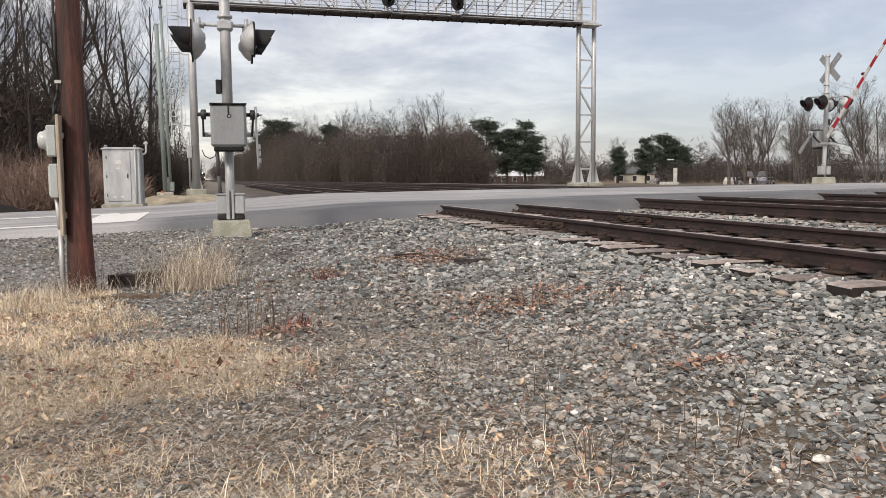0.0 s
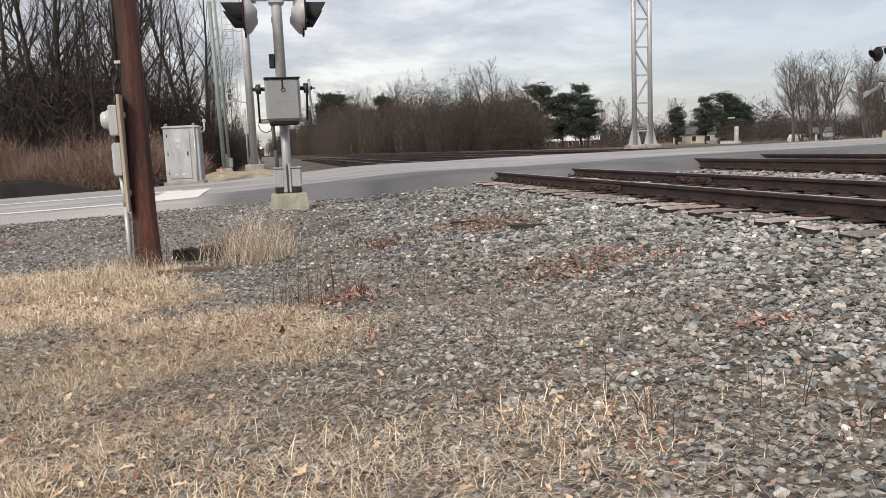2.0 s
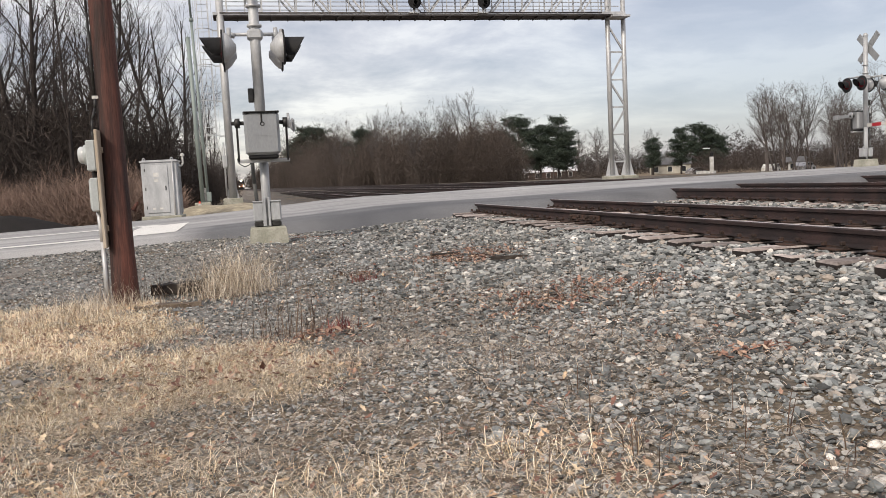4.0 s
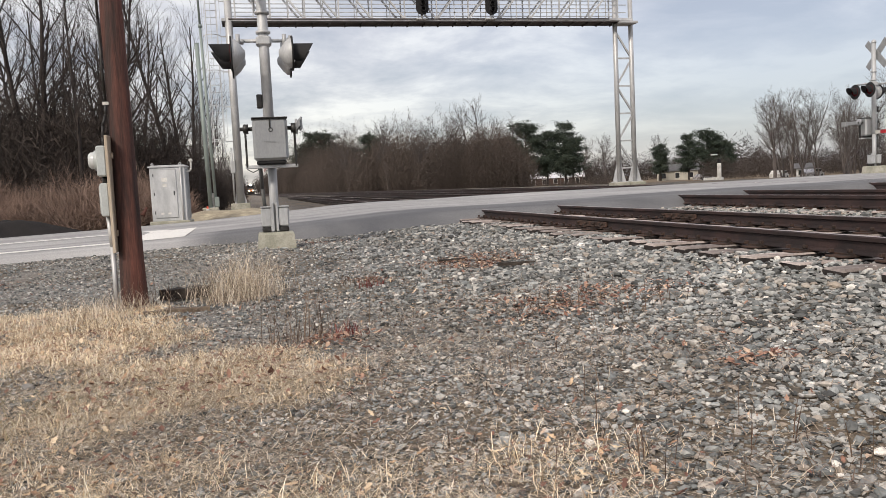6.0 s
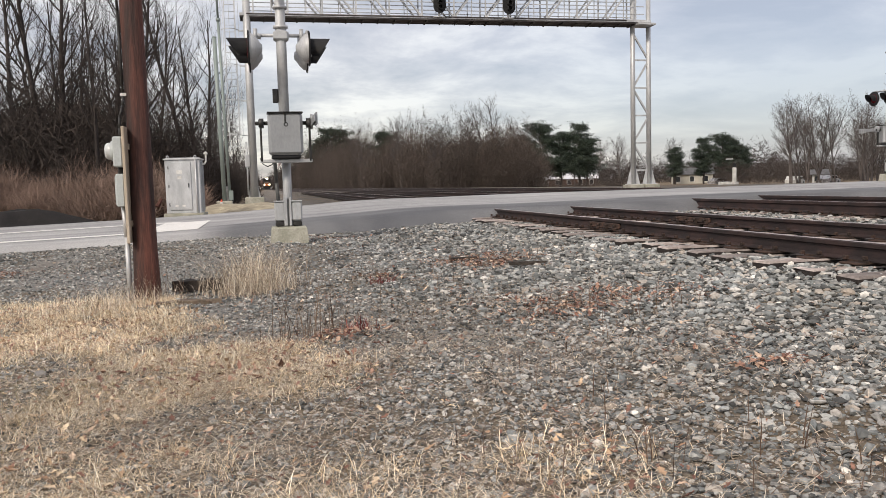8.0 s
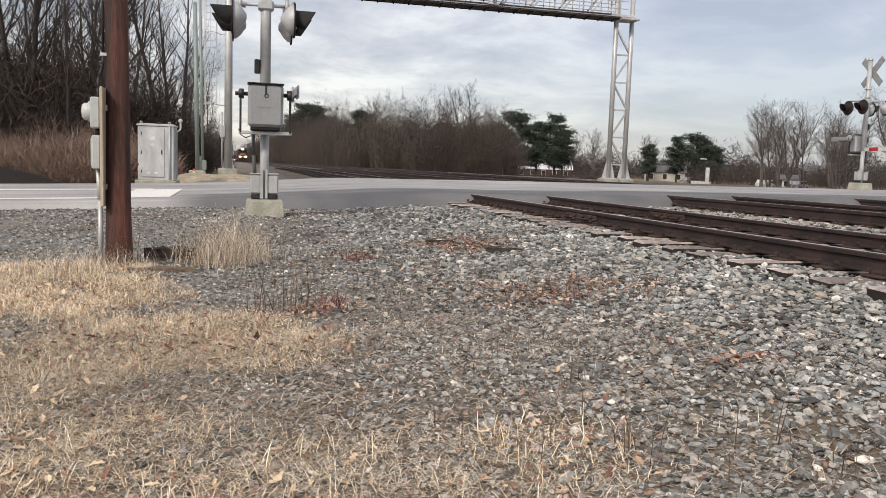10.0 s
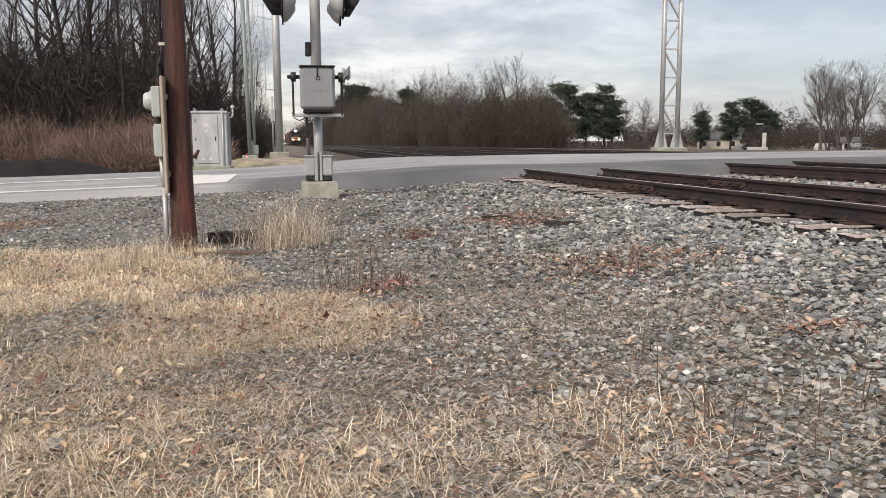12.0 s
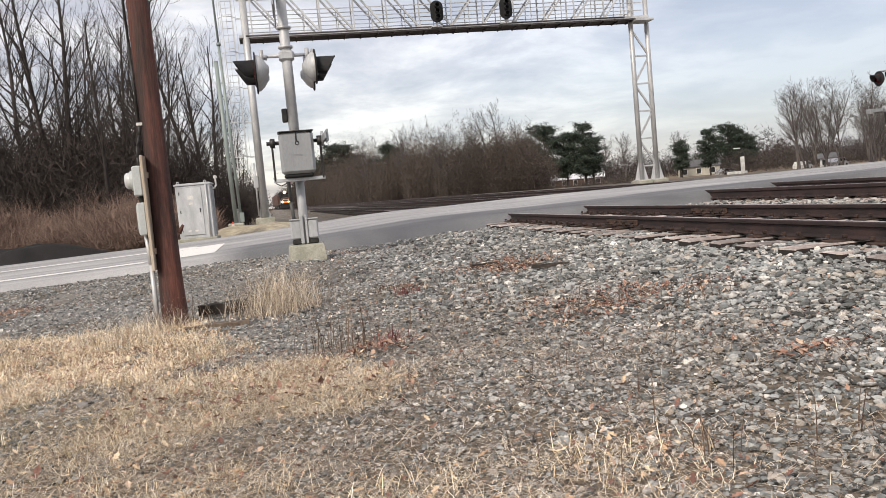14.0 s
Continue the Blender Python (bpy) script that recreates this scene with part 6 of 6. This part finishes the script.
# ---- ballast, grass, leaves: what nobody could count ----
def island_material(name, stops, rough=0.9, bump=0.0, grain=0.25):
    m, nt, b = shader(name, rough)
    geo = nt.nodes.new("ShaderNodeNewGeometry")
    col = ramp_of(nt, geo.outputs["Random Per Island"], stops)
    co = nt.nodes.new("ShaderNodeTexCoord")
    n = node(nt, "ShaderNodeTexNoise", Scale=60, Detail=4)
    nt.links.new(co.outputs["Object"], n.inputs["Vector"])
    n2 = node(nt, "ShaderNodeTexNoise", Scale=0.9, Detail=3)
    nt.links.new(co.outputs["Object"], n2.inputs["Vector"])
    col = blend(nt, 1.0, col, ramp_of(nt, n.outputs["Fac"], [(0.3, (1 - grain,) * 3), (0.7, (1 + grain,) * 3)]), "MULTIPLY")
    col = blend(nt, 1.0, col, ramp_of(nt, n2.outputs["Fac"], [(0.35, (0.85, 0.84, 0.82)), (0.65, (1.12, 1.12, 1.12))]), "MULTIPLY")
    nt.links.new(col, b.inputs["Base Color"])
    if bump:
        bp = node(nt, "ShaderNodeBump", Strength=bump, Distance=0.004)
        nt.links.new(n.outputs["Fac"], bp.inputs["Height"])
        nt.links.new(bp.outputs[0], b.inputs["Normal"])
    return m


STONE = island_material("broken_ballast_stone", [(0.0, (0.045, 0.046, 0.046)), (0.16, (0.13, 0.134, 0.132)), (0.42, (0.228, 0.245, 0.247)), (0.60, (0.285, 0.275, 0.262)), (0.72, (0.362, 0.378, 0.375)), (0.88, (0.50, 0.485, 0.46)), (0.93, (0.33, 0.275, 0.225)), (0.975, (0.58, 0.56, 0.53)), (1.0, (0.86, 0.82, 0.76))], 0.9, 0.5)
STRAW = island_material("dry_straw", [(0.0, (0.18, 0.130, 0.085)), (0.25, (0.58, 0.435, 0.285)), (0.55, (0.91, 0.765, 0.55)), (1.0, (0.98, 0.92, 0.78))], 0.85)
OLIVE = island_material("olive_grass_blades", [(0.0, (0.10, 0.10, 0.045)), (0.5, (0.27, 0.24, 0.11)), (1.0, (0.50, 0.43, 0.24))], 0.85)
STRAW_GREY = island_material("grey_matted_straw", [(0.0, (0.15, 0.112, 0.084)), (0.45, (0.54, 0.448, 0.345)), (1.0, (0.90, 0.81, 0.68))], 0.9)
LEAF = island_material("fallen_brown_leaves", [(0.0, (0.14, 0.070, 0.055)), (0.4, (0.28, 0.145, 0.105)), (0.75, (0.43, 0.275, 0.20)), (1.0, (0.64, 0.50, 0.38))], 0.8)
LITTER = island_material("brown_stalk_litter", [(0.0, (0.09, 0.06, 0.05)), (0.35, (0.24, 0.175, 0.135)), (0.7, (0.46, 0.37, 0.28)), (1.0, (0.72, 0.63, 0.50))], 0.9)
PALE_LEAF = island_material("pale_tan_leaves", [(0.0, (0.36, 0.22, 0.14)), (0.4, (0.56, 0.40, 0.26)), (1.0, (0.80, 0.66, 0.47))], 0.8)
RED_STEM = island_material("dark_red_weed", [(0.0, (0.10, 0.018, 0.020)), (0.6, (0.20, 0.045, 0.045)), (1.0, (0.30, 0.10, 0.08))], 0.8)
STEM = island_material("dark_weed_stems", [(0.0, (0.055, 0.034, 0.026)), (0.6, (0.13, 0.085, 0.062)), (1.0, (0.22, 0.16, 0.11))], 0.9)

def scatter(rs, n, x0, x1, y0, y1):
    return rs.uniform(x0, x1, n), rs.uniform(y0, y1, n)


def in_view(x, y):
    """Only what lies before the place where the film was taken."""
    u, v = x + 4.25, y + 14.55
    ahead, across = u * math.sin(radians(10)) + v * math.cos(radians(10)), u * math.cos(radians(10)) - v * math.sin(radians(10))
    return (ahead > 1.15) & (np.abs(across) < 0.76 * ahead + 0.5)


GOLD = (1 + math.sqrt(5)) / 2
ICO = np.array([(-1, GOLD, 0), (1, GOLD, 0), (-1, -GOLD, 0), (1, -GOLD, 0), (0, -1, GOLD), (0, 1, GOLD), (0, -1, -GOLD), (0, 1, -GOLD), (GOLD, 0, -1), (GOLD, 0, 1), (-GOLD, 0, -1), (-GOLD, 0, 1)]) / 1.9
ICO_TRI = np.array([(0, 11, 5), (0, 5, 1), (0, 1, 7), (0, 7, 10), (0, 10, 11), (1, 5, 9), (5, 11, 4), (11, 10, 2), (10, 7, 6), (7, 1, 8), (3, 9, 4), (3, 4, 2), (3, 2, 6), (3, 6, 8), (3, 8, 9), (4, 9, 5), (2, 4, 11), (6, 2, 10), (8, 6, 7), (9, 8, 1)])
CUBE = np.array([(a, b, c) for a in (-1, 1) for b in (-1, 1) for c in (-1, 1)], float) * 0.72
CUBE_TRI = np.array([(0, 1, 3), (0, 3, 2), (4, 6, 7), (4, 7, 5), (0, 4, 5), (0, 5, 1), (2, 3, 7), (2, 7, 6), (0, 2, 6), (0, 6, 4), (1, 5, 7), (1, 7, 3)])


def stones(name, x, y, size, seed, label, sink=0.25, z_of=None, chipped=False):
    """Broken stones lying flat; chipped ones are rounder bodies with four split faces each."""
    rs = np.random.RandomState(seed)
    n = len(x)
    body, tri = (ICO, ICO_TRI) if chipped else (CUBE, CUBE_TRI)
    k = len(body)
    if chipped:
        shape = body[None] * rs.uniform(0.82, 1.12, (n, k, 3))
        for _ in range(5):
            face = rs.normal(0, 1, (n, 3))
            face /= np.linalg.norm(face, axis=1, keepdims=True)
            over = np.maximum(np.einsum("nkc,nc->nk", shape, face) - rs.uniform(0.35, 0.8, (n, 1)), 0)
            shape = shape - over[:, :, None] * face[:, None, :]
    else:
        shape = body[None] * rs.uniform(0.45, 1.25, (n, k, 3))
    shape = shape * np.stack([rs.uniform(0.9, 1.6, n), rs.uniform(0.7, 1.15, n), rs.uniform(0.38, 0.78, n)], 1)[:, None, :]
    tilt, turn = rs.normal(0, 0.45, n), rs.uniform(0, 6.283, n)
    c, s = np.cos(tilt)[:, None], np.sin(tilt)[:, None]
    yy, zz = shape[:, :, 1] * c - shape[:, :, 2] * s, shape[:, :, 1] * s + shape[:, :, 2] * c
    c, s = np.cos(turn)[:, None], np.sin(turn)[:, None]
    xx, yy = shape[:, :, 0] * c - yy * s, shape[:, :, 0] * s + yy * c
    z = land_z(x, y) if z_of is None else z_of
    v = np.stack([xx, yy, zz], 2) * size[:, None, None]
    v += np.stack([x, y, z + size * (0.45 - sink + rs.uniform(-0.3, 0.6, n))], 1)[:, None, :]
    f = (tri[None] + (np.arange(n) * k)[:, None, None]).reshape(-1, 3)
    ob = part(name, quick_mesh(name, v.reshape(-1, 3), f, STONE), STONE)
    return tagged(ob, label, "gravel", kind="stuff")


def build_ballast():
    rs = np.random.RandomState(5)
    # fine gravel near the grass, coarser towards the rails
    x, y = scatter(rs, 342000, -9.5, -0.45, -13.6, -0.35)
    ahead = y + 14.55
    keep = in_view(x, y) & (rs.rand(len(x)) < np.clip(1.15 - 0.092 * ahead, 0.26, 1)) & (rs.rand(len(x)) > 0.8 * grassy(x, y) * thin(x, y))
    x, y = x[keep], y[keep]
    coarse = np.clip((x + 4.4) / 3.4, 0, 1)
    size = rs.gamma(5.0, 0.00145, len(x)) * (1 + 1.0 * coarse ** 1.4) * (1 + 0.035 * np.clip(y + 11, 0, 12)) * np.where(rs.rand(len(x)) < 0.03, 1.6, 1.0)
    size = np.clip(size * 1.06, 0.006, 0.036)
    near = y + 14.55 < 5.4
    stones("ballast", x[near], y[near], size[near], 6, "grey broken ballast stones spread beside the track", chipped=True)
    stones("ballast", x[~near], y[~near], size[~near], 7, "grey broken ballast stones spread beside the track")
    # cribs and the strips between the tracks
    x, y = scatter(rs, 9000, -0.45, 4.0, -13, -0.3)
    keep = in_view(x, y) & (np.abs(x) > 0.12) & (np.abs(x - 1.505) > 0.12)
    x, y = x[keep], y[keep]
    stones("track_ballast", x, y, rs.uniform(0.02, 0.04, len(x)), 8, "ballast stones between the rails and ties", 0.3)
    # shoulder and cribs heaped up to the tie tops
    x, y = scatter(rs, 9000, -0.70, 0.02, -12.5, -0.5)
    keep = in_view(x, y)
    x, y = x[keep], y[keep]
    heap = -0.192 - 0.05 * np.clip((-0.42 - x) / 0.28, 0, 1) - 0.05 * np.clip((x + 0.14) / 0.1, 0, 1) + 0.016 * np.sin(5 * y + 3 * x) * np.sin(3.1 * y)
    stones("shoulder_ballast", x, y, rs.uniform(0.018, 0.032, len(x)), 24, "ballast stones heaped between the tie ends", 0.3, np.maximum(heap, land_z(x, y)), True)
    x, y = scatter(rs, 5000, 4.0, 13.0, -6, -0.2)
    stones("far_ballast", x, y, rs.uniform(0.025, 0.045, len(x)), 9, "ballast stones between the farther tracks", 0.3)


def blades(name, x, y, length, width, lean, mat, seed, label, lift=0.0, curl=0.6, category="grass"):
    """Narrow tapering strips of three steps, leaning by lean (radians from upright)."""
    rs = np.random.RandomState(seed)
    n = len(x)
    turn = rs.uniform(0, 6.283, n)
    hd = np.stack([np.cos(turn), np.sin(turn), np.zeros(n)], 1)
    sd = np.stack([-np.sin(turn), np.cos(turn), np.zeros(n)], 1)
    p = np.stack([x, y, land_z(x, y) + lift + rs.uniform(0, 0.012, n)], 1)
    rows = []
    for k in range(4):
        w = width * (1, 0.85, 0.6, 0.12)[k]
        rows += [p - sd * w[:, None] / 2, p + sd * w[:, None] / 2]
        a = lean + curl * rs.uniform(0.2, 1.0, n) * k / 2
        a = np.minimum(a, 1.66)
        p = p + (hd * np.sin(a)[:, None] + np.array([0, 0, 1.0]) * np.cos(a)[:, None]) * (length / 3)[:, None]
    v = np.stack(rows, 1)
    f = np.array([(2 * k, 2 * k + 1, 2 * k + 3, 2 * k + 2) for k in range(3)])
    f = (f[None] + (np.arange(n) * 8)[:, None, None]).reshape(-1, 4)
    ob = part(name, quick_mesh(name, v.reshape(-1, 3), f, mat), mat)
    return tagged(ob, label, category, kind="stuff")


def build_grass():
    rs = np.random.RandomState(11)
    x, y = scatter(rs, 485000, -9.5, -2.4, -13.6, -6.0)
    hole = thin(x, y)
    keep = in_view(x, y) & (rs.rand(len(x)) < grassy(x, y) ** 1.3 * hole)
    x, y = x[keep], y[keep]
    n = len(x)
    clump = mottle(x, y, 0.11) * (0.4 + mottle(y, x, 0.5))
    blades("dry_grass", x, y, rs.uniform(0.018, 0.07, n) * (0.45 + 1.5 * clump), rs.uniform(0.0016, 0.0042, n), rs.uniform(0.35, 1.6, n), STRAW, 12, "dry yellow grass growing at the pole's foot", 0, 0.9)
    # taller tufts among the short grass
    cx, cy = scatter(rs, 900, -7.5, -3.6, -12.6, -6.4)
    good = in_view(cx, cy) & (rs.rand(900) < grassy(cx, cy) * 1.2 * np.clip(2 * mottle(cx, cy, 0.6) - 0.7, 0, 1))
    cx, cy = np.repeat(cx[good], 55), np.repeat(cy[good], 55)
    n = len(cx)
    blades("grass_tufts", cx + rs.normal(0, 0.035, n), cy + rs.normal(0, 0.035, n), rs.uniform(0.04, 0.115, n), rs.uniform(0.0016, 0.0036, n), rs.uniform(0.2, 1.35, n), STRAW, 19, "taller tufts of pale dry grass", 0, 0.8)
    # matted straw lying over the fine gravel in the foreground
    x, y = scatter(rs, 185000, -7.2, -2.0, -13.6, -8.6)
    near = np.clip((-8.9 - y) / 2.0, 0, 1) * np.clip((-1.9 - x) / 1.2, 0, 1)
    tuft = np.clip(2.4 * (0.6 * mottle(x, y, 0.45) + 0.4 * mottle(y, x, 0.14)) - 0.6, 0, 1.3)
    keep = in_view(x, y) & (rs.rand(len(x)) < 0.50 * near * (0.25 + tuft) * np.clip(0.55 - (x + 3.2) / 0.9, 0.30, 1.0) + 0.30 * grassy(x, y))
    x, y = x[keep], y[keep]
    n = len(x)
    blades("matted_straw", x, y, np.clip(rs.gamma(3.5, 0.013, n), 0.012, 0.10), rs.uniform(0.0012, 0.003, n), rs.uniform(1.05, 1.62, n), STRAW_GREY, 13, "greyish straw lying matted on the gravel", 0.022, 0.45)
    # short brown bits of dead stalk strewn between the stones
    x, y = scatter(rs, 92000, -6.5, -0.9, -13.6, -7.0)
    strewn = np.clip(2.0 * (0.6 * mottle(x, y, 0.6) + 0.4 * mottle(y, x, 0.2)) - 0.5, 0.05, 1) * np.clip((-1.2 - x) / 1.0, 0.1, 1) * np.clip((-7.6 - y) / 2.2, 0.15, 1)
    keep = in_view(x, y) & (rs.rand(len(x)) < 0.8 * strewn)
    x, y = x[keep], y[keep]
    n = len(x)
    blades("stalk_litter", x, y, rs.uniform(0.02, 0.09, n), rs.uniform(0.0016, 0.004, n), rs.uniform(1.1, 1.6, n), LITTER, 23, "brown bits of dead stalk strewn between the stones", 0.022, 0.3)
    # olive blades still half green
    x, y = rs.normal(-6.0, 0.45, 5200), rs.normal(-10.7, 0.75, 5200)
    keep = in_view(x, y) & (rs.rand(len(x)) < thin(x, y))
    x, y = x[keep], y[keep]
    n = len(x)
    blades("olive_grass", x, y, rs.uniform(0.02, 0.07, n), rs.uniform(0.0016, 0.004, n), rs.uniform(0.3, 1.4, n), OLIVE, 29, "half-green olive grass among the dry blades", 0, 0.8)
    # the tall clump behind the pole and a fringe at its foot
    x, y = rs.normal(-4.33, 0.19, 1150), rs.normal(-6.9, 0.24, 1150)
    blades("tall_grass", x, y, rs.uniform(0.12, 0.60, 1150), rs.uniform(0.002, 0.0055, 1150), np.abs(rs.normal(0, 0.5, 1150)), STRAW_GREY, 14, "tall pale clump of dry grass", 0, 1.3)
    x, y = np.concatenate([rs.normal(-5.34, 0.16, 320), rs.normal(-5.6, 0.28, 620)]), np.concatenate([rs.normal(-7.22, 0.10, 320), rs.normal(-7.6, 0.26, 620)])
    blades("pole_foot_grass", x, y, rs.uniform(0.05, 0.30, len(x)), rs.uniform(0.002, 0.005, len(x)), np.abs(rs.normal(0, 0.65, len(x))), STRAW_GREY, 15, "dry grass round the pole's foot", 0, 1.2)
    # dark dead weed stems
    spots = [(-3.95, -9.45, 0.22, 75, 0.42), (-3.45, -9.3, 0.2, 14, 0.4), (-2.9, -12.3, 0.3, 22, 0.22), (-2.55, -12.45, 0.2, 14, 0.2), (-2.2, -9.6, 0.35, 60, 0.22), (-1.75, -10.0, 0.2, 22, 0.26), (-3.0, -8.0, 0.6, 22, 0.24), (-5.05, -7.0, 0.12, 22, 0.5), (-5.28, -7.22, 0.12, 26, 0.45), (-3.3, -7.0, 0.16, 40, 0.2), (-2.6, -10.6, 0.6, 30, 0.16), (-3.2, -11.6, 0.6, 40, 0.14), (-4.5, -6.3, 0.3, 30, 0.4), (-1.9, -6.4, 0.5, 40, 0.22)]
    xs, ys, ls = [], [], []
    for cx, cy, sp, n, ln in spots:
        xs.append(rs.normal(cx, sp * 0.6, n)), ys.append(rs.normal(cy, sp * 0.6, n)), ls.append(rs.uniform(0.4, 1.15, n) * ln)
    x, y, ln = np.concatenate(xs), np.concatenate(ys), np.concatenate(ls)
    blades("weed_stems", x, y, ln, rs.uniform(0.002, 0.0055, len(x)), np.abs(rs.normal(0, 0.4, len(x))), STEM, 16, "dark dead weed stems standing in the gravel", 0, 0.7, "weeds")


def build_red_weeds():
    rs = np.random.RandomState(41)
    for name, cx, cy in (("red_weed", -3.16, -7.3), ("red_weed", -3.66, -9.55)):
        blades(name, rs.normal(cx, 0.06, 70), rs.normal(cy, 0.05, 70), rs.uniform(0.04, 0.14, 70), rs.uniform(0.003, 0.008, 70), np.abs(rs.normal(0, 0.7, 70)), RED_STEM, int(40 - 10 * cx), "low dark red weed growing in the gravel", 0, 0.9, "weeds")


def leaves(name, x, y, size, mat, seed, label, lift=0.028):
    """Curled leaves of ten points round a folded middle."""
    rs = np.random.RandomState(seed)
    n = len(x)
    turn = rs.uniform(0, 6.283, n)
    out = np.array([(-1, 0), (-0.5, 0.5), (-0.15, 0.3), (0.25, 0.6), (0.5, 0.28), (1.1, 0), (0.5, -0.3), (0.2, -0.6), (-0.2, -0.3), (-0.5, -0.5), (0, 0)])
    px, py = out[:, 0][None] * size[:, None], out[:, 1][None] * size[:, None]
    fold = rs.uniform(0.05, 0.6, n)[:, None] * np.abs(py) + rs.uniform(-0.2, 0.5, n)[:, None] * np.abs(px)
    c, s = np.cos(turn)[:, None], np.sin(turn)[:, None]
    tilt = rs.normal(0, 0.35, n)[:, None]
    v = np.stack([px * c - py * s + x[:, None], px * s + py * c + y[:, None], fold + px * tilt + (land_z(x, y) + lift)[:, None]], 2).reshape(-1, 3)
    f = np.array([(10, i, (i + 1) % 10) for i in range(10)])
    f = (f[None] + (np.arange(n) * 11)[:, None, None]).reshape(-1, 3)
    tagged(part(name, quick_mesh(name, v, f, mat), mat), label, "leaves", kind="stuff")


def build_leaves():
    rs = np.random.RandomState(17)
    # crumbled brown leaf litter between the blades
    x, y = scatter(rs, 72000, -8.0, -2.0, -13.6, -7.0)
    drift = np.clip(3.2 * (0.65 * mottle(y, x, 0.5) + 0.35 * mottle(x, y, 0.15)) - 1.2, 0, 1)
    keep = in_view(x, y) & (rs.rand(len(x)) < 0.55 * drift * (0.15 + grassy(x, y)))
    x, y = x[keep], y[keep]
    leaves("leaf_litter", x, y, np.clip(rs.gamma(4, 0.0024, len(x)), 0.004, 0.02), LEAF, 27, "crumbled brown leaf litter between the grass blades", 0.03)
    xs, ys = [], []
    for cx, cy, rx, ry, n in LEAF_PATCHES:
        n = int(1.5 * n)
        xs.append(rs.normal(cx, rx * 0.75, n)), ys.append(rs.normal(cy, ry * 0.75, n))
    x, y = scatter(rs, 500, -7, -0.8, -13, -3)
    x, y = np.concatenate(xs + [x]), np.concatenate(ys + [y])
    keep = in_view(x, y)
    x, y = x[keep], y[keep]
    leaves("fallen_leaves", x, y, np.clip(rs.gamma(5, 0.0031, len(x)), 0.007, 0.03), LEAF, 17, "curled brown fallen leaves lying on the gravel", 0.036)
    # pale leaves caught in the grass
    x, y = scatter(rs, 18000, -7.5, -2.4, -13.6, -7.0)
    keep = in_view(x, y) & (rs.rand(len(x)) < 0.5 * grassy(x, y) + 0.025)
    x, y = x[keep], y[keep]
    leaves("pale_leaves", x, y, np.clip(rs.gamma(4, 0.0033, len(x)), 0.005, 0.028), PALE_LEAF, 18, "pale tan curled leaves caught in the dry grass", 0.032)


build_ballast()
build_grass()
build_red_weeds()
build_leaves()


# ---- what moves ----
def motions():
    gate_rows = [(0.0, 62), (0.5, 57), (1.0, 51), (1.5, 44), (2.0, 36), (2.5, 28), (3.0, 20), (4.0, 8), (5.0, 1.5), (5.5, 0), (14.0, 0)]
    walk(near_gate, [(t, pose(0, -0.26, 1.755, a)) for t, a in gate_rows])
    far_rows = [(0.0, 51), (0.5, 44), (1.0, 35), (1.5, 27), (2.0, 19), (2.5, 12), (3.0, 6), (4.0, 0.5), (4.5, 0), (14.0, 0)]
    walk(far_gate, [(t, pose(0, -0.26, 1.755, a)) for t, a in far_rows])
    rows = []
    for k in range(15):
        y = 467 - 19.2 * k
        turn = math.degrees(math.atan2(bend(y - 5) - bend(y + 5), 10))
        rows.append((float(k), pose(0.7525 + bend(y), y, 0.0, 0, 0, turn)))
    walk(train, rows)


motions()
